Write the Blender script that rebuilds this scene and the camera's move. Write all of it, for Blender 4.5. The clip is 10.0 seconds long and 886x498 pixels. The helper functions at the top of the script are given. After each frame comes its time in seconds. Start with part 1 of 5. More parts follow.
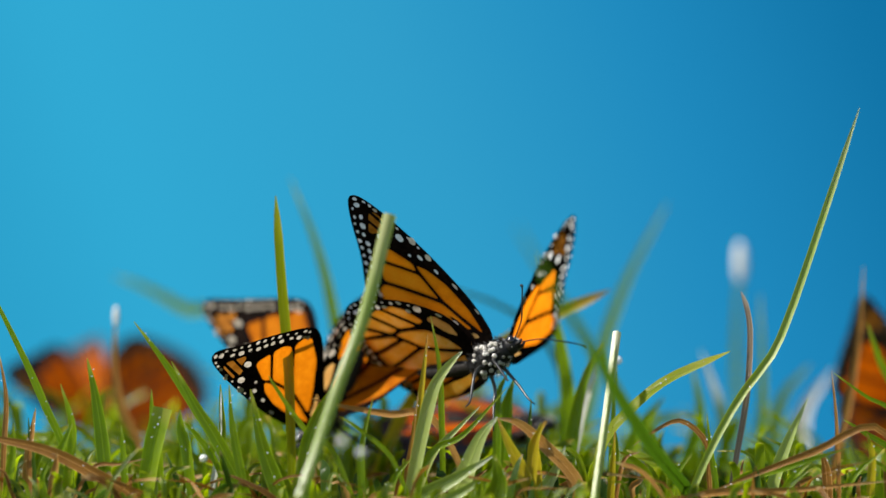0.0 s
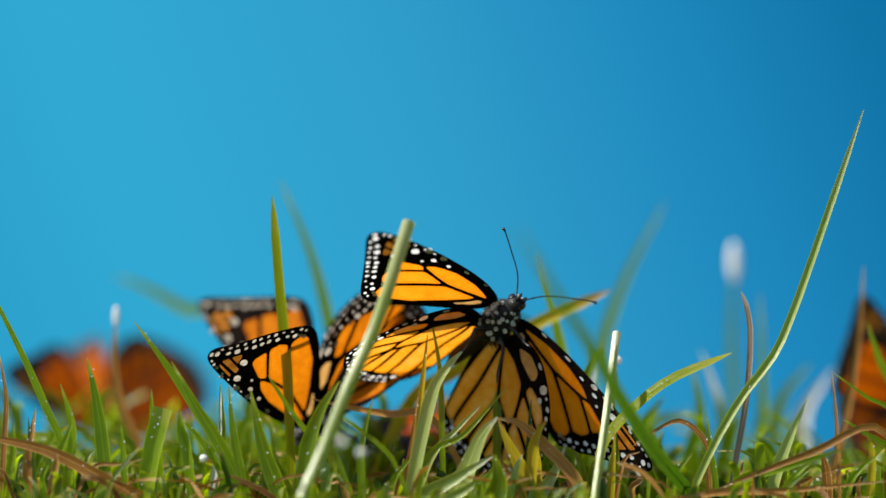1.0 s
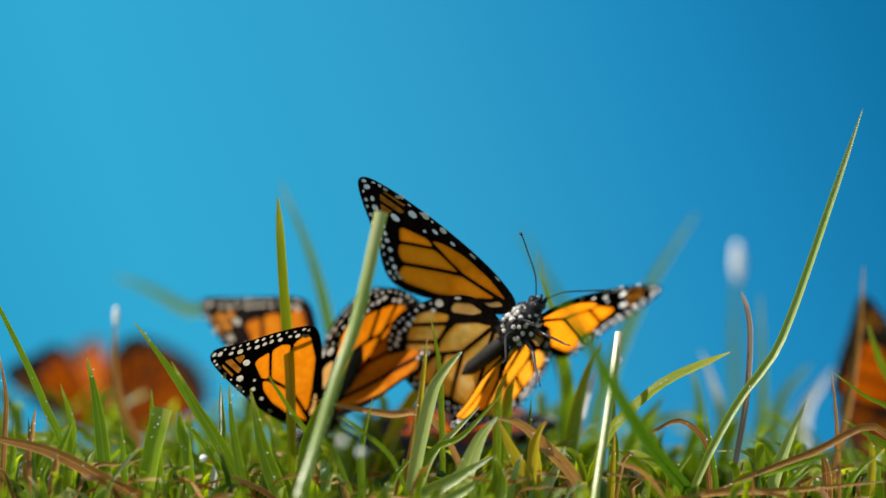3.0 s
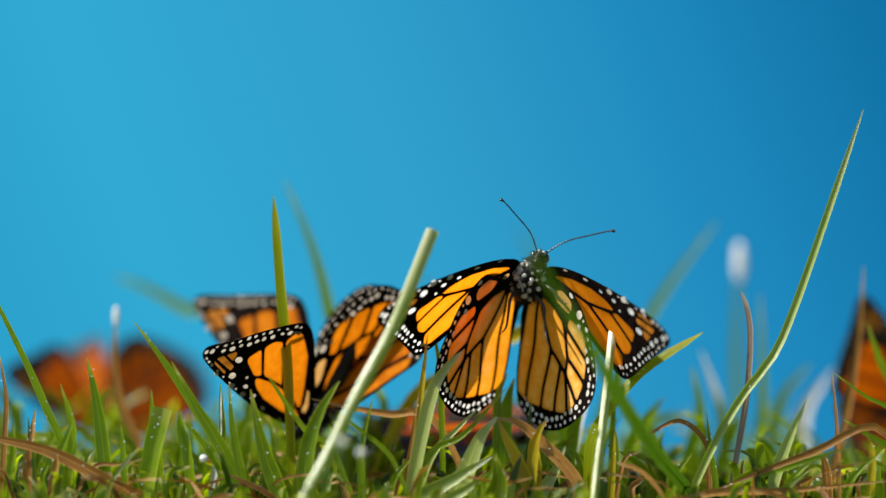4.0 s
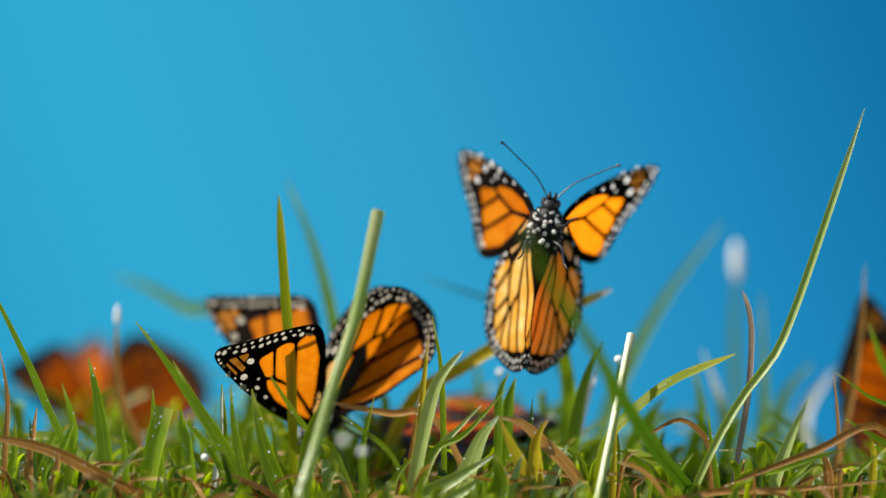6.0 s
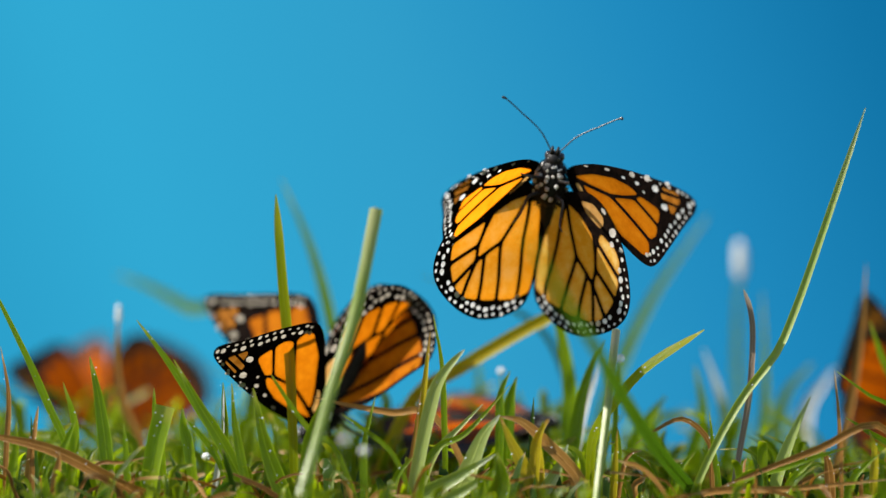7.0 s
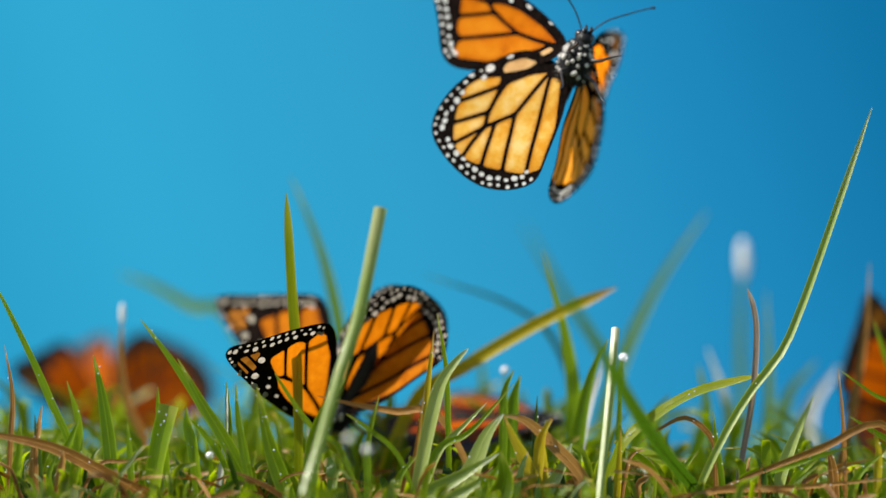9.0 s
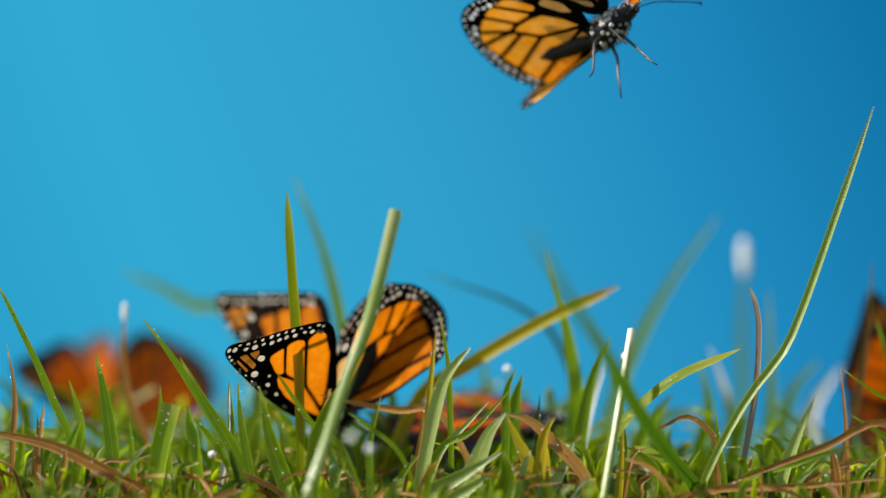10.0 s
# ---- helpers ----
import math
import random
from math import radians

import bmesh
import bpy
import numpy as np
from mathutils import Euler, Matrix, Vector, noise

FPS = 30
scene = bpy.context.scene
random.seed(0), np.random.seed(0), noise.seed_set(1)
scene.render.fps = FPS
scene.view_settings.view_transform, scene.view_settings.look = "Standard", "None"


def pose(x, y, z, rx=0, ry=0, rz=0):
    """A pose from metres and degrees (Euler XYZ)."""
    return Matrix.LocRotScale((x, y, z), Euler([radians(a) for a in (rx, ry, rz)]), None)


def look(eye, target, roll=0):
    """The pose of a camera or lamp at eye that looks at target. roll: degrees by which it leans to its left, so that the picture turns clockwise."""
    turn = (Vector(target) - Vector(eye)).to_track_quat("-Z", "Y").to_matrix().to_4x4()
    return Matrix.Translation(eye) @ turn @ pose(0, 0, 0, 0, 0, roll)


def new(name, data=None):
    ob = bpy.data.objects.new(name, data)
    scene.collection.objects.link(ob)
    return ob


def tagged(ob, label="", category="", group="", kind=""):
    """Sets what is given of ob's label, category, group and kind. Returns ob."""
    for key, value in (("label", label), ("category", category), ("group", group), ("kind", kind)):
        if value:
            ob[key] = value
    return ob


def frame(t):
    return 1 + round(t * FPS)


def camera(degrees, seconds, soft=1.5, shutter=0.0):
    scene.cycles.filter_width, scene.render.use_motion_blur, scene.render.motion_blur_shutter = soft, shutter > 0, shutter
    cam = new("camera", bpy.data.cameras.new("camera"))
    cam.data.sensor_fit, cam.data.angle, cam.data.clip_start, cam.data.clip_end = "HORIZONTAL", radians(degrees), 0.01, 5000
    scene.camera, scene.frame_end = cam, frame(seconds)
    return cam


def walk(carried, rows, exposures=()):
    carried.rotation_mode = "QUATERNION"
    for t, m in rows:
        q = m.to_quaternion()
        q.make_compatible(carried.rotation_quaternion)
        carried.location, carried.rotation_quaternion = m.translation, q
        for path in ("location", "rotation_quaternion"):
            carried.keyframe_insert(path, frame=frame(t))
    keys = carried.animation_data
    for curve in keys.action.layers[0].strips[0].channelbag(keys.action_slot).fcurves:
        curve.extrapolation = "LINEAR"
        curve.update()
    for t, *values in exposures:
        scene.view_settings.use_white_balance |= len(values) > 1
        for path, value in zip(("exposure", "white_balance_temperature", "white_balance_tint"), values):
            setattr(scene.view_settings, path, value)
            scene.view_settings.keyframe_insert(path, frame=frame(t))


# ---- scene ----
cam = camera(20.08, 10.0, soft=1.5)
cam.data.dof.use_dof = True
cam.data.dof.focus_distance = 0.624
cam.data.dof.aperture_fstop = 4.0

walk(cam, [
    (0, pose(0, -0.62, 0.012, 95.277, 0, 0.000)),
    (4.3, pose(0, -0.62, 0.012, 95.277, 0, 0.000)),
    (5, pose(0, -0.62, 0.012, 95.271, 0, 0.016)),
    (5.5, pose(0, -0.62, 0.012, 95.264, 0, 0.022)),
    (7, pose(0, -0.62, 0.012, 95.238, 0, 0.058)),
    (7.5, pose(0, -0.62, 0.012, 95.225, 0, 0.071)),
    (8, pose(0, -0.62, 0.012, 95.225, 0, 0.088)),
    (8.5, pose(0, -0.62, 0.012, 95.219, 0, 0.113)),
    (9, pose(0, -0.62, 0.012, 95.212, 0, 0.142)),
    (9.5, pose(0, -0.62, 0.012, 95.203, 0, 0.168)),
    (10, pose(0, -0.62, 0.012, 95.189, 0, 0.194)),
])

# ---- daylight ----
SUN_FROM = Vector((-0.62, -0.28, 0.73)).normalized()
world = bpy.data.worlds.new("sky")
scene.world = world
world.use_nodes = True
wn = world.node_tree
sky = wn.nodes.new("ShaderNodeTexSky")
sky.sky_type = "NISHITA"
sky.sun_disc = False
sky.sun_elevation = math.asin(SUN_FROM.z)
sky.sun_rotation = math.atan2(SUN_FROM.x, SUN_FROM.y)
wn.links.new(sky.outputs["Color"], wn.nodes["Background"].inputs["Color"])
wn.nodes["Background"].inputs["Strength"].default_value = 0.085
sun = new("sun", bpy.data.lights.new("sun", "SUN"))
sun.data.energy = 5.0
sun.data.angle = radians(0.6)
sun.data.color = (1.0, 0.95, 0.86)
sun.matrix_basis = look(SUN_FROM * 3, (0, 0, 0))
scene.view_settings.exposure = 1.1

# ---- materials ----
MM = 0.001


def node_material(name):
    m = bpy.data.materials.new(name)
    m.use_nodes = True
    t = m.node_tree
    return m, t, t.nodes["Principled BSDF"]


def noise_node(t, vector, scale, detail=3.0):
    n = t.nodes.new("ShaderNodeTexNoise")
    n.inputs["Scale"].default_value = scale
    n.inputs["Detail"].default_value = detail
    t.links.new(vector, n.inputs["Vector"])
    return n.outputs["Fac"]


def ramp_node(t, fac, stops):
    r = t.nodes.new("ShaderNodeValToRGB")
    e = r.color_ramp.elements
    while len(e) < len(stops):
        e.new(0.5)
    for i, (p, c) in enumerate(stops):
        e[i].position, e[i].color = p, (*c, 1)
    t.links.new(fac, r.inputs["Fac"])
    return r.outputs["Color"]


def maths(t, op, a, b):
    n = t.nodes.new("ShaderNodeMath")
    n.operation = op
    for i, v in enumerate((a, b)):
        if hasattr(v, "is_linked"):
            t.links.new(v, n.inputs[i])
        else:
            n.inputs[i].default_value = v
    return n.outputs[0]


def mixed(t, fac, a, b, mode="MIX"):
    n = t.nodes.new("ShaderNodeMix")
    n.data_type, n.blend_type = "RGBA", mode
    for i, v in ((0, fac), (6, a), (7, b)):
        if hasattr(v, "is_linked"):
            t.links.new(v, n.inputs[i])
        elif i == 0:
            n.inputs[0].default_value = v
        else:
            n.inputs[i].default_value = (*v, 1)
    return n.outputs[2]


def bump(t, p, height, strength, distance):
    b = t.nodes.new("ShaderNodeBump")
    b.inputs["Strength"].default_value = strength
    b.inputs["Distance"].default_value = distance
    t.links.new(height, b.inputs["Height"])
    t.links.new(b.outputs["Normal"], p.inputs["Normal"])


def let_light_through(t, p, colour, share):
    """Adds light that passes through a thin leaf or wing."""
    tr = t.nodes.new("ShaderNodeBsdfTranslucent")
    if hasattr(colour, "is_linked"):
        t.links.new(colour, tr.inputs["Color"])
    else:
        tr.inputs["Color"].default_value = (*colour, 1)
    mx = t.nodes.new("ShaderNodeMixShader")
    mx.inputs[0].default_value = share
    t.links.new(p.outputs[0], mx.inputs[1])
    t.links.new(tr.outputs[0], mx.inputs[2])
    t.links.new(mx.outputs[0], t.nodes["Material Output"].inputs["Surface"])


def grass_material(name, low, mid, high, through_colour, rough=0.28, per_island=False, share=0.55, tip=(0.35, 0.24, 0.10), tip_from=0.9, gloss=0.32, coat=0.0):
    m, t, p = node_material(name)
    uv = t.nodes.new("ShaderNodeTexCoord").outputs["UV"]
    ob = t.nodes.new("ShaderNodeTexCoord").outputs["Object"]
    mp = t.nodes.new("ShaderNodeMapping")
    mp.inputs["Scale"].default_value = (14, 1.2, 1)
    t.links.new(uv, mp.inputs["Vector"])
    fibre = noise_node(t, mp.outputs[0], 3.0, 4)
    blotch = noise_node(t, ob, 190, 3)
    rnd = t.nodes.new("ShaderNodeNewGeometry").outputs["Random Per Island"] if per_island else t.nodes.new("ShaderNodeObjectInfo").outputs["Random"]
    f = maths(t, "ADD", maths(t, "MULTIPLY", fibre, 0.45), maths(t, "MULTIPLY", blotch, 0.25))
    f = maths(t, "ADD", f, maths(t, "MULTIPLY", rnd, 0.34))
    col = ramp_node(t, f, ((0.22, low), (0.5, mid), (0.82, high)))
    sp = t.nodes.new("ShaderNodeSeparateXYZ")
    t.links.new(uv, sp.inputs[0])
    end = ramp_node(t, maths(t, "ADD", sp.outputs["Y"], maths(t, "MULTIPLY", blotch, 0.12)), ((tip_from, (0, 0, 0)), (min(tip_from + 0.12, 1.0), (1, 1, 1))))
    col = mixed(t, end, col, tip)
    off = maths(t, "ABSOLUTE", maths(t, "SUBTRACT", sp.outputs["X"], 0.5), 0)
    # The blade's pale edge line, brightened to paint in light along the rim.
    rim = ramp_node(t, maths(t, "ADD", off, maths(t, "MULTIPLY", fibre, 0.05)), ((0.44, (0, 0, 0)), (0.49, (1, 1, 1))))
    vein = ramp_node(t, maths(t, "FRACT", maths(t, "MULTIPLY", sp.outputs["X"], 9.0), 0), ((0.0, (0.78, 0.78, 0.78)), (0.3, (1, 1, 1)), (0.8, (1, 1, 1)), (1.0, (0.78, 0.78, 0.78))))
    col = mixed(t, 0.8, col, vein, "MULTIPLY")
    col = mixed(t, maths(t, "MULTIPLY", rim, 0.5), col, tuple(min(0.8, c * 1.5 + 0.02) for c in high))
    t.links.new(col, p.inputs["Base Color"])
    p.inputs["Roughness"].default_value = rough
    p.inputs["Specular IOR Level"].default_value = gloss
    p.inputs["Coat Weight"].default_value = coat
    p.inputs["Coat Roughness"].default_value = 0.32
    bump(t, p, fibre, 0.35, 0.0003)
    let_light_through(t, p, mixed(t, 0.55, col, through_colour), share)
    return m


GREEN = grass_material("green_grass", (0.025, 0.05, 0.0003), (0.11, 0.195, 0.0006), (0.30, 0.41, 0.0024), (0.44, 0.64, 0.0008), rough=0.24, gloss=0.4, coat=0.2, share=0.62, tip=(0.30, 0.30, 0.04))
GREEN_STUFF = grass_material("green_turf", (0.008, 0.018, 0.0003), (0.062, 0.108, 0.0006), (0.28, 0.36, 0.003), (0.43, 0.57, 0.0008), rough=0.24, per_island=True, gloss=0.4, coat=0.2, share=0.62, tip=(0.33, 0.26, 0.03))
LIME = grass_material("lime_green_grass", (0.105, 0.1575, 0.0007), (0.18, 0.2325, 0.0022), (0.27, 0.3, 0.006), (0.522, 0.558, 0.0018), rough=0.2, gloss=0.2, share=0.62, tip=(0.306, 0.306, 0.017))
GLOSSY = grass_material("waxy_green_grass", (0.09, 0.16, 0.001), (0.18, 0.27, 0.003), (0.30, 0.37, 0.01), (0.42, 0.54, 0.002), rough=0.3, gloss=0.7, tip=(0.30, 0.32, 0.10), coat=0.9)
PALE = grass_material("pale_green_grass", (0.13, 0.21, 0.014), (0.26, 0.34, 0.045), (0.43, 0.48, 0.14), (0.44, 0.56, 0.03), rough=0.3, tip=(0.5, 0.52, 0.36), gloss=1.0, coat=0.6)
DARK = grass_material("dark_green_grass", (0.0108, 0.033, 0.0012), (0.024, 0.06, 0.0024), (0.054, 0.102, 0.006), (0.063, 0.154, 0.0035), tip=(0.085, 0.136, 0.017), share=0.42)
YELLOW = grass_material("yellowing_grass", (0.22, 0.19, 0.003), (0.40, 0.32, 0.007), (0.50, 0.39, 0.02), (0.72, 0.54, 0.006), tip=(0.42, 0.20, 0.06), tip_from=0.93)
DRY = grass_material("dry_grass", (0.11, 0.045, 0.006), (0.28, 0.125, 0.02), (0.50, 0.28, 0.08), (0.52, 0.23, 0.03), rough=0.38, gloss=0.3, share=0.4)
WITHERED = grass_material("withered_grey_grass", (0.112, 0.08, 0.056), (0.208, 0.152, 0.112), (0.368, 0.304, 0.24), (0.272, 0.176, 0.096), rough=0.35, share=0.35, tip=(0.357, 0.289, 0.238))
DRY_STUFF = grass_material("dry_thatch", (0.03, 0.013, 0.001), (0.16, 0.07, 0.008), (0.40, 0.21, 0.05), (0.42, 0.17, 0.015), rough=0.42, gloss=0.25, share=0.4, per_island=True)
# Turf colour darkened to paint the shade in the gaps between blades.
SHADE_STUFF = grass_material("shaded_turf", (0.01, 0.0275, 0.002), (0.02, 0.05, 0.003), (0.045, 0.085, 0.0075), (0.06, 0.144, 0.006), per_island=True)
# Silvery colour that holds the glint of light on blades and tips.
SILVER = grass_material("silvery_shine_grass", (0.36, 0.36, 0.3), (0.55, 0.54, 0.47), (0.72, 0.71, 0.66), (0.5, 0.5, 0.4), rough=0.25, share=0.3, tip=(0.68, 0.697, 0.7225), gloss=0.9)
# The white end colour is a painted highlight on a green blade.
HIGHLIGHT_TIP = grass_material("highlight_tipped_grass", (0.056, 0.104, 0.016), (0.12, 0.192, 0.04), (0.224, 0.288, 0.096), (0.24, 0.336, 0.048), tip=(0.7225, 0.7395, 0.765), tip_from=0.72)


def wing_material(name, low, mid, high, glow, share=0.5, tint=0.6):
    m, t, p = node_material(name)
    ob = t.nodes.new("ShaderNodeTexCoord").outputs["Object"]
    mp = t.nodes.new("ShaderNodeMapping")
    mp.inputs["Scale"].default_value = (1, 1, 0.2)
    t.links.new(ob, mp.inputs["Vector"])
    large = noise_node(t, mp.outputs[0], 130, 2)
    fine = noise_node(t, mp.outputs[0], 1500, 3)
    rnd = t.nodes.new("ShaderNodeObjectInfo").outputs["Random"]
    wrinkle = noise_node(t, mp.outputs[0], 420, 2)
    f = maths(t, "ADD", maths(t, "MULTIPLY", large, 0.45), maths(t, "MULTIPLY", fine, 0.2))
    f = maths(t, "ADD", f, maths(t, "MULTIPLY", wrinkle, 0.25))
    f = maths(t, "ADD", f, maths(t, "MULTIPLY", rnd, 0.1))
    col = ramp_node(t, f, ((0.40, low), (0.5, mid), (0.62, high)))
    sp = t.nodes.new("ShaderNodeSeparateXYZ")
    t.links.new(t.nodes.new("ShaderNodeTexCoord").outputs["UV"], sp.inputs[0])
    rim = ramp_node(t, maths(t, "ADD", sp.outputs["X"], maths(t, "MULTIPLY", maths(t, "SUBTRACT", fine, 0.5), 0.5)), ((0.0, (0.75, 0.75, 0.75)), (0.6, (0, 0, 0))))
    col = mixed(t, rim, col, tuple(c * k for c, k in zip(low, (0.62, 0.42, 0.4))))
    t.links.new(col, p.inputs["Base Color"])
    p.inputs["Roughness"].default_value = 0.6
    p.inputs["Specular IOR Level"].default_value = 0.02
    bump(t, p, maths(t, "ADD", maths(t, "MULTIPLY", fine, 0.4), wrinkle), 0.3, 0.0005)
    let_light_through(t, p, mixed(t, tint, col, glow), share)
    return m


ORANGE = wing_material("orange_scales", (0.56, 0.125, 0.003), (0.71, 0.19, 0.005), (0.80, 0.27, 0.012), (0.98, 0.28, 0.004), share=0.66)
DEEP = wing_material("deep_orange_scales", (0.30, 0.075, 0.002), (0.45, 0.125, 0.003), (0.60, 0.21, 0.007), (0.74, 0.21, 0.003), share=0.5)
AMBER = wing_material("buff_amber_scales", (0.71, 0.31, 0.025), (0.79, 0.46, 0.085), (0.86, 0.62, 0.24), (0.92, 0.30, 0.003), share=0.54, tint=0.85)
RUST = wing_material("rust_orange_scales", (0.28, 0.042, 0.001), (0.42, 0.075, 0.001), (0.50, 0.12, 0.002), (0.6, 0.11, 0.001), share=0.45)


def plain(name, low, high, rough, scale, sheen=0.0, share=0.0, gloss=0.5):
    m, t, p = node_material(name)
    ob = t.nodes.new("ShaderNodeTexCoord").outputs["Object"]
    n = noise_node(t, ob, scale, 4)
    col = ramp_node(t, n, ((0.35, low), (0.65, high)))
    t.links.new(col, p.inputs["Base Color"])
    p.inputs["Roughness"].default_value = rough
    p.inputs["Sheen Weight"].default_value = sheen
    p.inputs["Specular IOR Level"].default_value = gloss
    bump(t, p, n, 0.4, 0.0002)
    if share:
        let_light_through(t, p, col, share)
    return m


BLACK_WING = plain("black_wing_scales", (0.002, 0.0018, 0.0018), (0.008, 0.005, 0.004), 0.85, 900, gloss=0.0)
BROWN_WING = plain("brown_black_wing_scales", (0.012, 0.007, 0.005), (0.035, 0.02, 0.013), 0.65, 900, gloss=0.15)
WHITE_WING = plain("white_wing_scales", (0.66, 0.63, 0.58), (0.85, 0.83, 0.80), 0.6, 700, share=0.6)
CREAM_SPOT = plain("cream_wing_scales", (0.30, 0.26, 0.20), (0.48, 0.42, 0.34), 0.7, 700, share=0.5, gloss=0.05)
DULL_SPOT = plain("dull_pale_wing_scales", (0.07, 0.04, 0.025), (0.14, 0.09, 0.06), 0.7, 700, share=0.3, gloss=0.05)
PALE_ORANGE = plain("dull_orange_wing_scales", (0.24, 0.08, 0.006), (0.40, 0.15, 0.018), 0.7, 500, share=0.3, gloss=0.05)
FOLD = plain("pale_tan_wing_fold", (0.50, 0.25, 0.06), (0.66, 0.38, 0.12), 0.6, 400, share=0.5)
BODY_BLACK = plain("black_body_hair", (0.004, 0.004, 0.005), (0.012, 0.011, 0.011), 0.5, 2500, gloss=0.2)
ABDOMEN_DARK = plain("dark_abdomen", (0.006, 0.005, 0.005), (0.02, 0.017, 0.015), 0.6, 1500, gloss=0.15)
LEG_BLACK = plain("black_leg", (0.005, 0.005, 0.005), (0.02, 0.02, 0.02), 0.35, 1500)
EYE = plain("dark_eye", (0.004, 0.003, 0.003), (0.012, 0.01, 0.01), 0.12, 800)
m_soil, t_soil, p_soil = node_material("mossy_soil")
where_soil = t_soil.nodes.new("ShaderNodeTexCoord").outputs["Object"]
patch = noise_node(t_soil, where_soil, 9, 4)
grit = noise_node(t_soil, where_soil, 240, 5)
earth = ramp_node(t_soil, grit, ((0.3, (0.02, 0.013, 0.006)), (0.7, (0.09, 0.06, 0.028))))
moss = ramp_node(t_soil, grit, ((0.3, (0.012, 0.03, 0.003)), (0.7, (0.07, 0.12, 0.010))))
t_soil.links.new(mixed(t_soil, ramp_node(t_soil, patch, ((0.38, (0.15, 0.15, 0.15)), (0.55, (1, 1, 1)))), earth, moss), p_soil.inputs["Base Color"])
p_soil.inputs["Roughness"].default_value = 0.9
bump(t_soil, p_soil, grit, 0.6, 0.002)
SOIL = m_soil

m_drop, t_drop, p_drop = node_material("dew")
p_drop.inputs["Base Color"].default_value = (1, 1, 1, 1)
p_drop.inputs["Roughness"].default_value = 0.1
p_drop.inputs["IOR"].default_value = 1.33
# Partly opaque white: the sun's sparkle in the water is put into the colour.
p_drop.inputs["Transmission Weight"].default_value = 0.6
p_drop.inputs["Coat Weight"].default_value = 1.0
p_drop.inputs["Coat Roughness"].default_value = 0.3
DEW = m_drop

m_back, t_back, p_back = node_material("blue_backdrop")
where = t_back.nodes.new("ShaderNodeTexCoord").outputs["Object"]
sep = t_back.nodes.new("ShaderNodeSeparateXYZ")
t_back.links.new(where, sep.inputs[0])
# The uneven lighting of the backdrop is painted as a blue gradient.
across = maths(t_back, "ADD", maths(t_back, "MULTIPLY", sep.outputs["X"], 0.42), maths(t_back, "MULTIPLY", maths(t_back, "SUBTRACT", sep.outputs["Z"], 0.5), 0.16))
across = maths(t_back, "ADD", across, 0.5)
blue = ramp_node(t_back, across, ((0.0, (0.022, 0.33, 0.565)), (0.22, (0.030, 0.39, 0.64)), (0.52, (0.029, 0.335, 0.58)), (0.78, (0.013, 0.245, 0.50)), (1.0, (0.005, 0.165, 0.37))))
# Emission replaces lamps on the cloth.
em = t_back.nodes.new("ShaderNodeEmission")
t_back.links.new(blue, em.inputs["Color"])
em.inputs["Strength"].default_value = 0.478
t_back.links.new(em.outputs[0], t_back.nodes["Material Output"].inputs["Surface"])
BLUE = m_back


# ---- mesh helpers ----
def mesh_of(name, bm, material, smooth=True):
    me = bpy.data.meshes.new(name)
    bm.to_mesh(me)
    bm.free()
    for f in me.polygons:
        f.use_smooth = smooth
    me.materials.append(material)
    return me


def part(name, bm, material, parent, label="", smooth=True):
    """Links a bmesh as one mesh object under a thing or under a part."""
    ob = new(name, bm if isinstance(bm, bpy.types.Mesh) else mesh_of(name, bm, material, smooth))
    ob.parent = parent
    if label:
        ob["label"] = label
    return ob


def chaikin(pts, rounds=2):
    for _ in range(rounds):
        out = []
        for a, b in zip(pts, pts[1:] + pts[:1]):
            out.append((a[0] * 0.75 + b[0] * 0.25, a[1] * 0.75 + b[1] * 0.25))
            out.append((a[0] * 0.25 + b[0] * 0.75, a[1] * 0.25 + b[1] * 0.75))
        pts = out
    return pts


def along(points, n):
    """n + 1 places on a smooth curve through the points."""
    p = [Vector(q) for q in points]
    p = [p[0] * 2 - p[1]] + p + [p[-1] * 2 - p[-2]]
    out = []
    segs = len(p) - 3
    for i in range(n + 1):
        s = min(i / n * segs, segs - 1e-6)
        k, f = int(s), s - int(s)
        a, b, c, d = p[k:k + 4]
        out.append(0.5 * ((2 * b) + (c - a) * f + (2 * a - 5 * b + 4 * c - d) * f * f + (3 * b - a - 3 * c + d) * f ** 3))
    return out


def tube(bm, points, radii, sides=6):
    rings = []
    for i, p in enumerate(points):
        d = (points[min(i + 1, len(points) - 1)] - points[max(i - 1, 0)]).normalized()
        s = d.cross(Vector((0.31, 0.52, 0.79))).normalized()
        u = s.cross(d)
        r = radii[i]
        rings.append([bm.verts.new(p + (s * math.cos(a) + u * math.sin(a)) * r) for a in (k * math.tau / sides for k in range(sides))])
    for a, b in zip(rings, rings[1:]):
        for k in range(sides):
            bm.faces.new((a[k], a[(k + 1) % sides], b[(k + 1) % sides], b[k]))
    bm.faces.new(rings[0][::-1])
    bm.faces.new(rings[-1])


def ellipsoid(bm, c, r, segs=16):
    bmesh.ops.create_uvsphere(bm, u_segments=segs, v_segments=segs * 2 // 3, radius=1, matrix=Matrix.Translation(Vector(c) * MM) @ Matrix.Diagonal((*(q * MM for q in r), 1)))


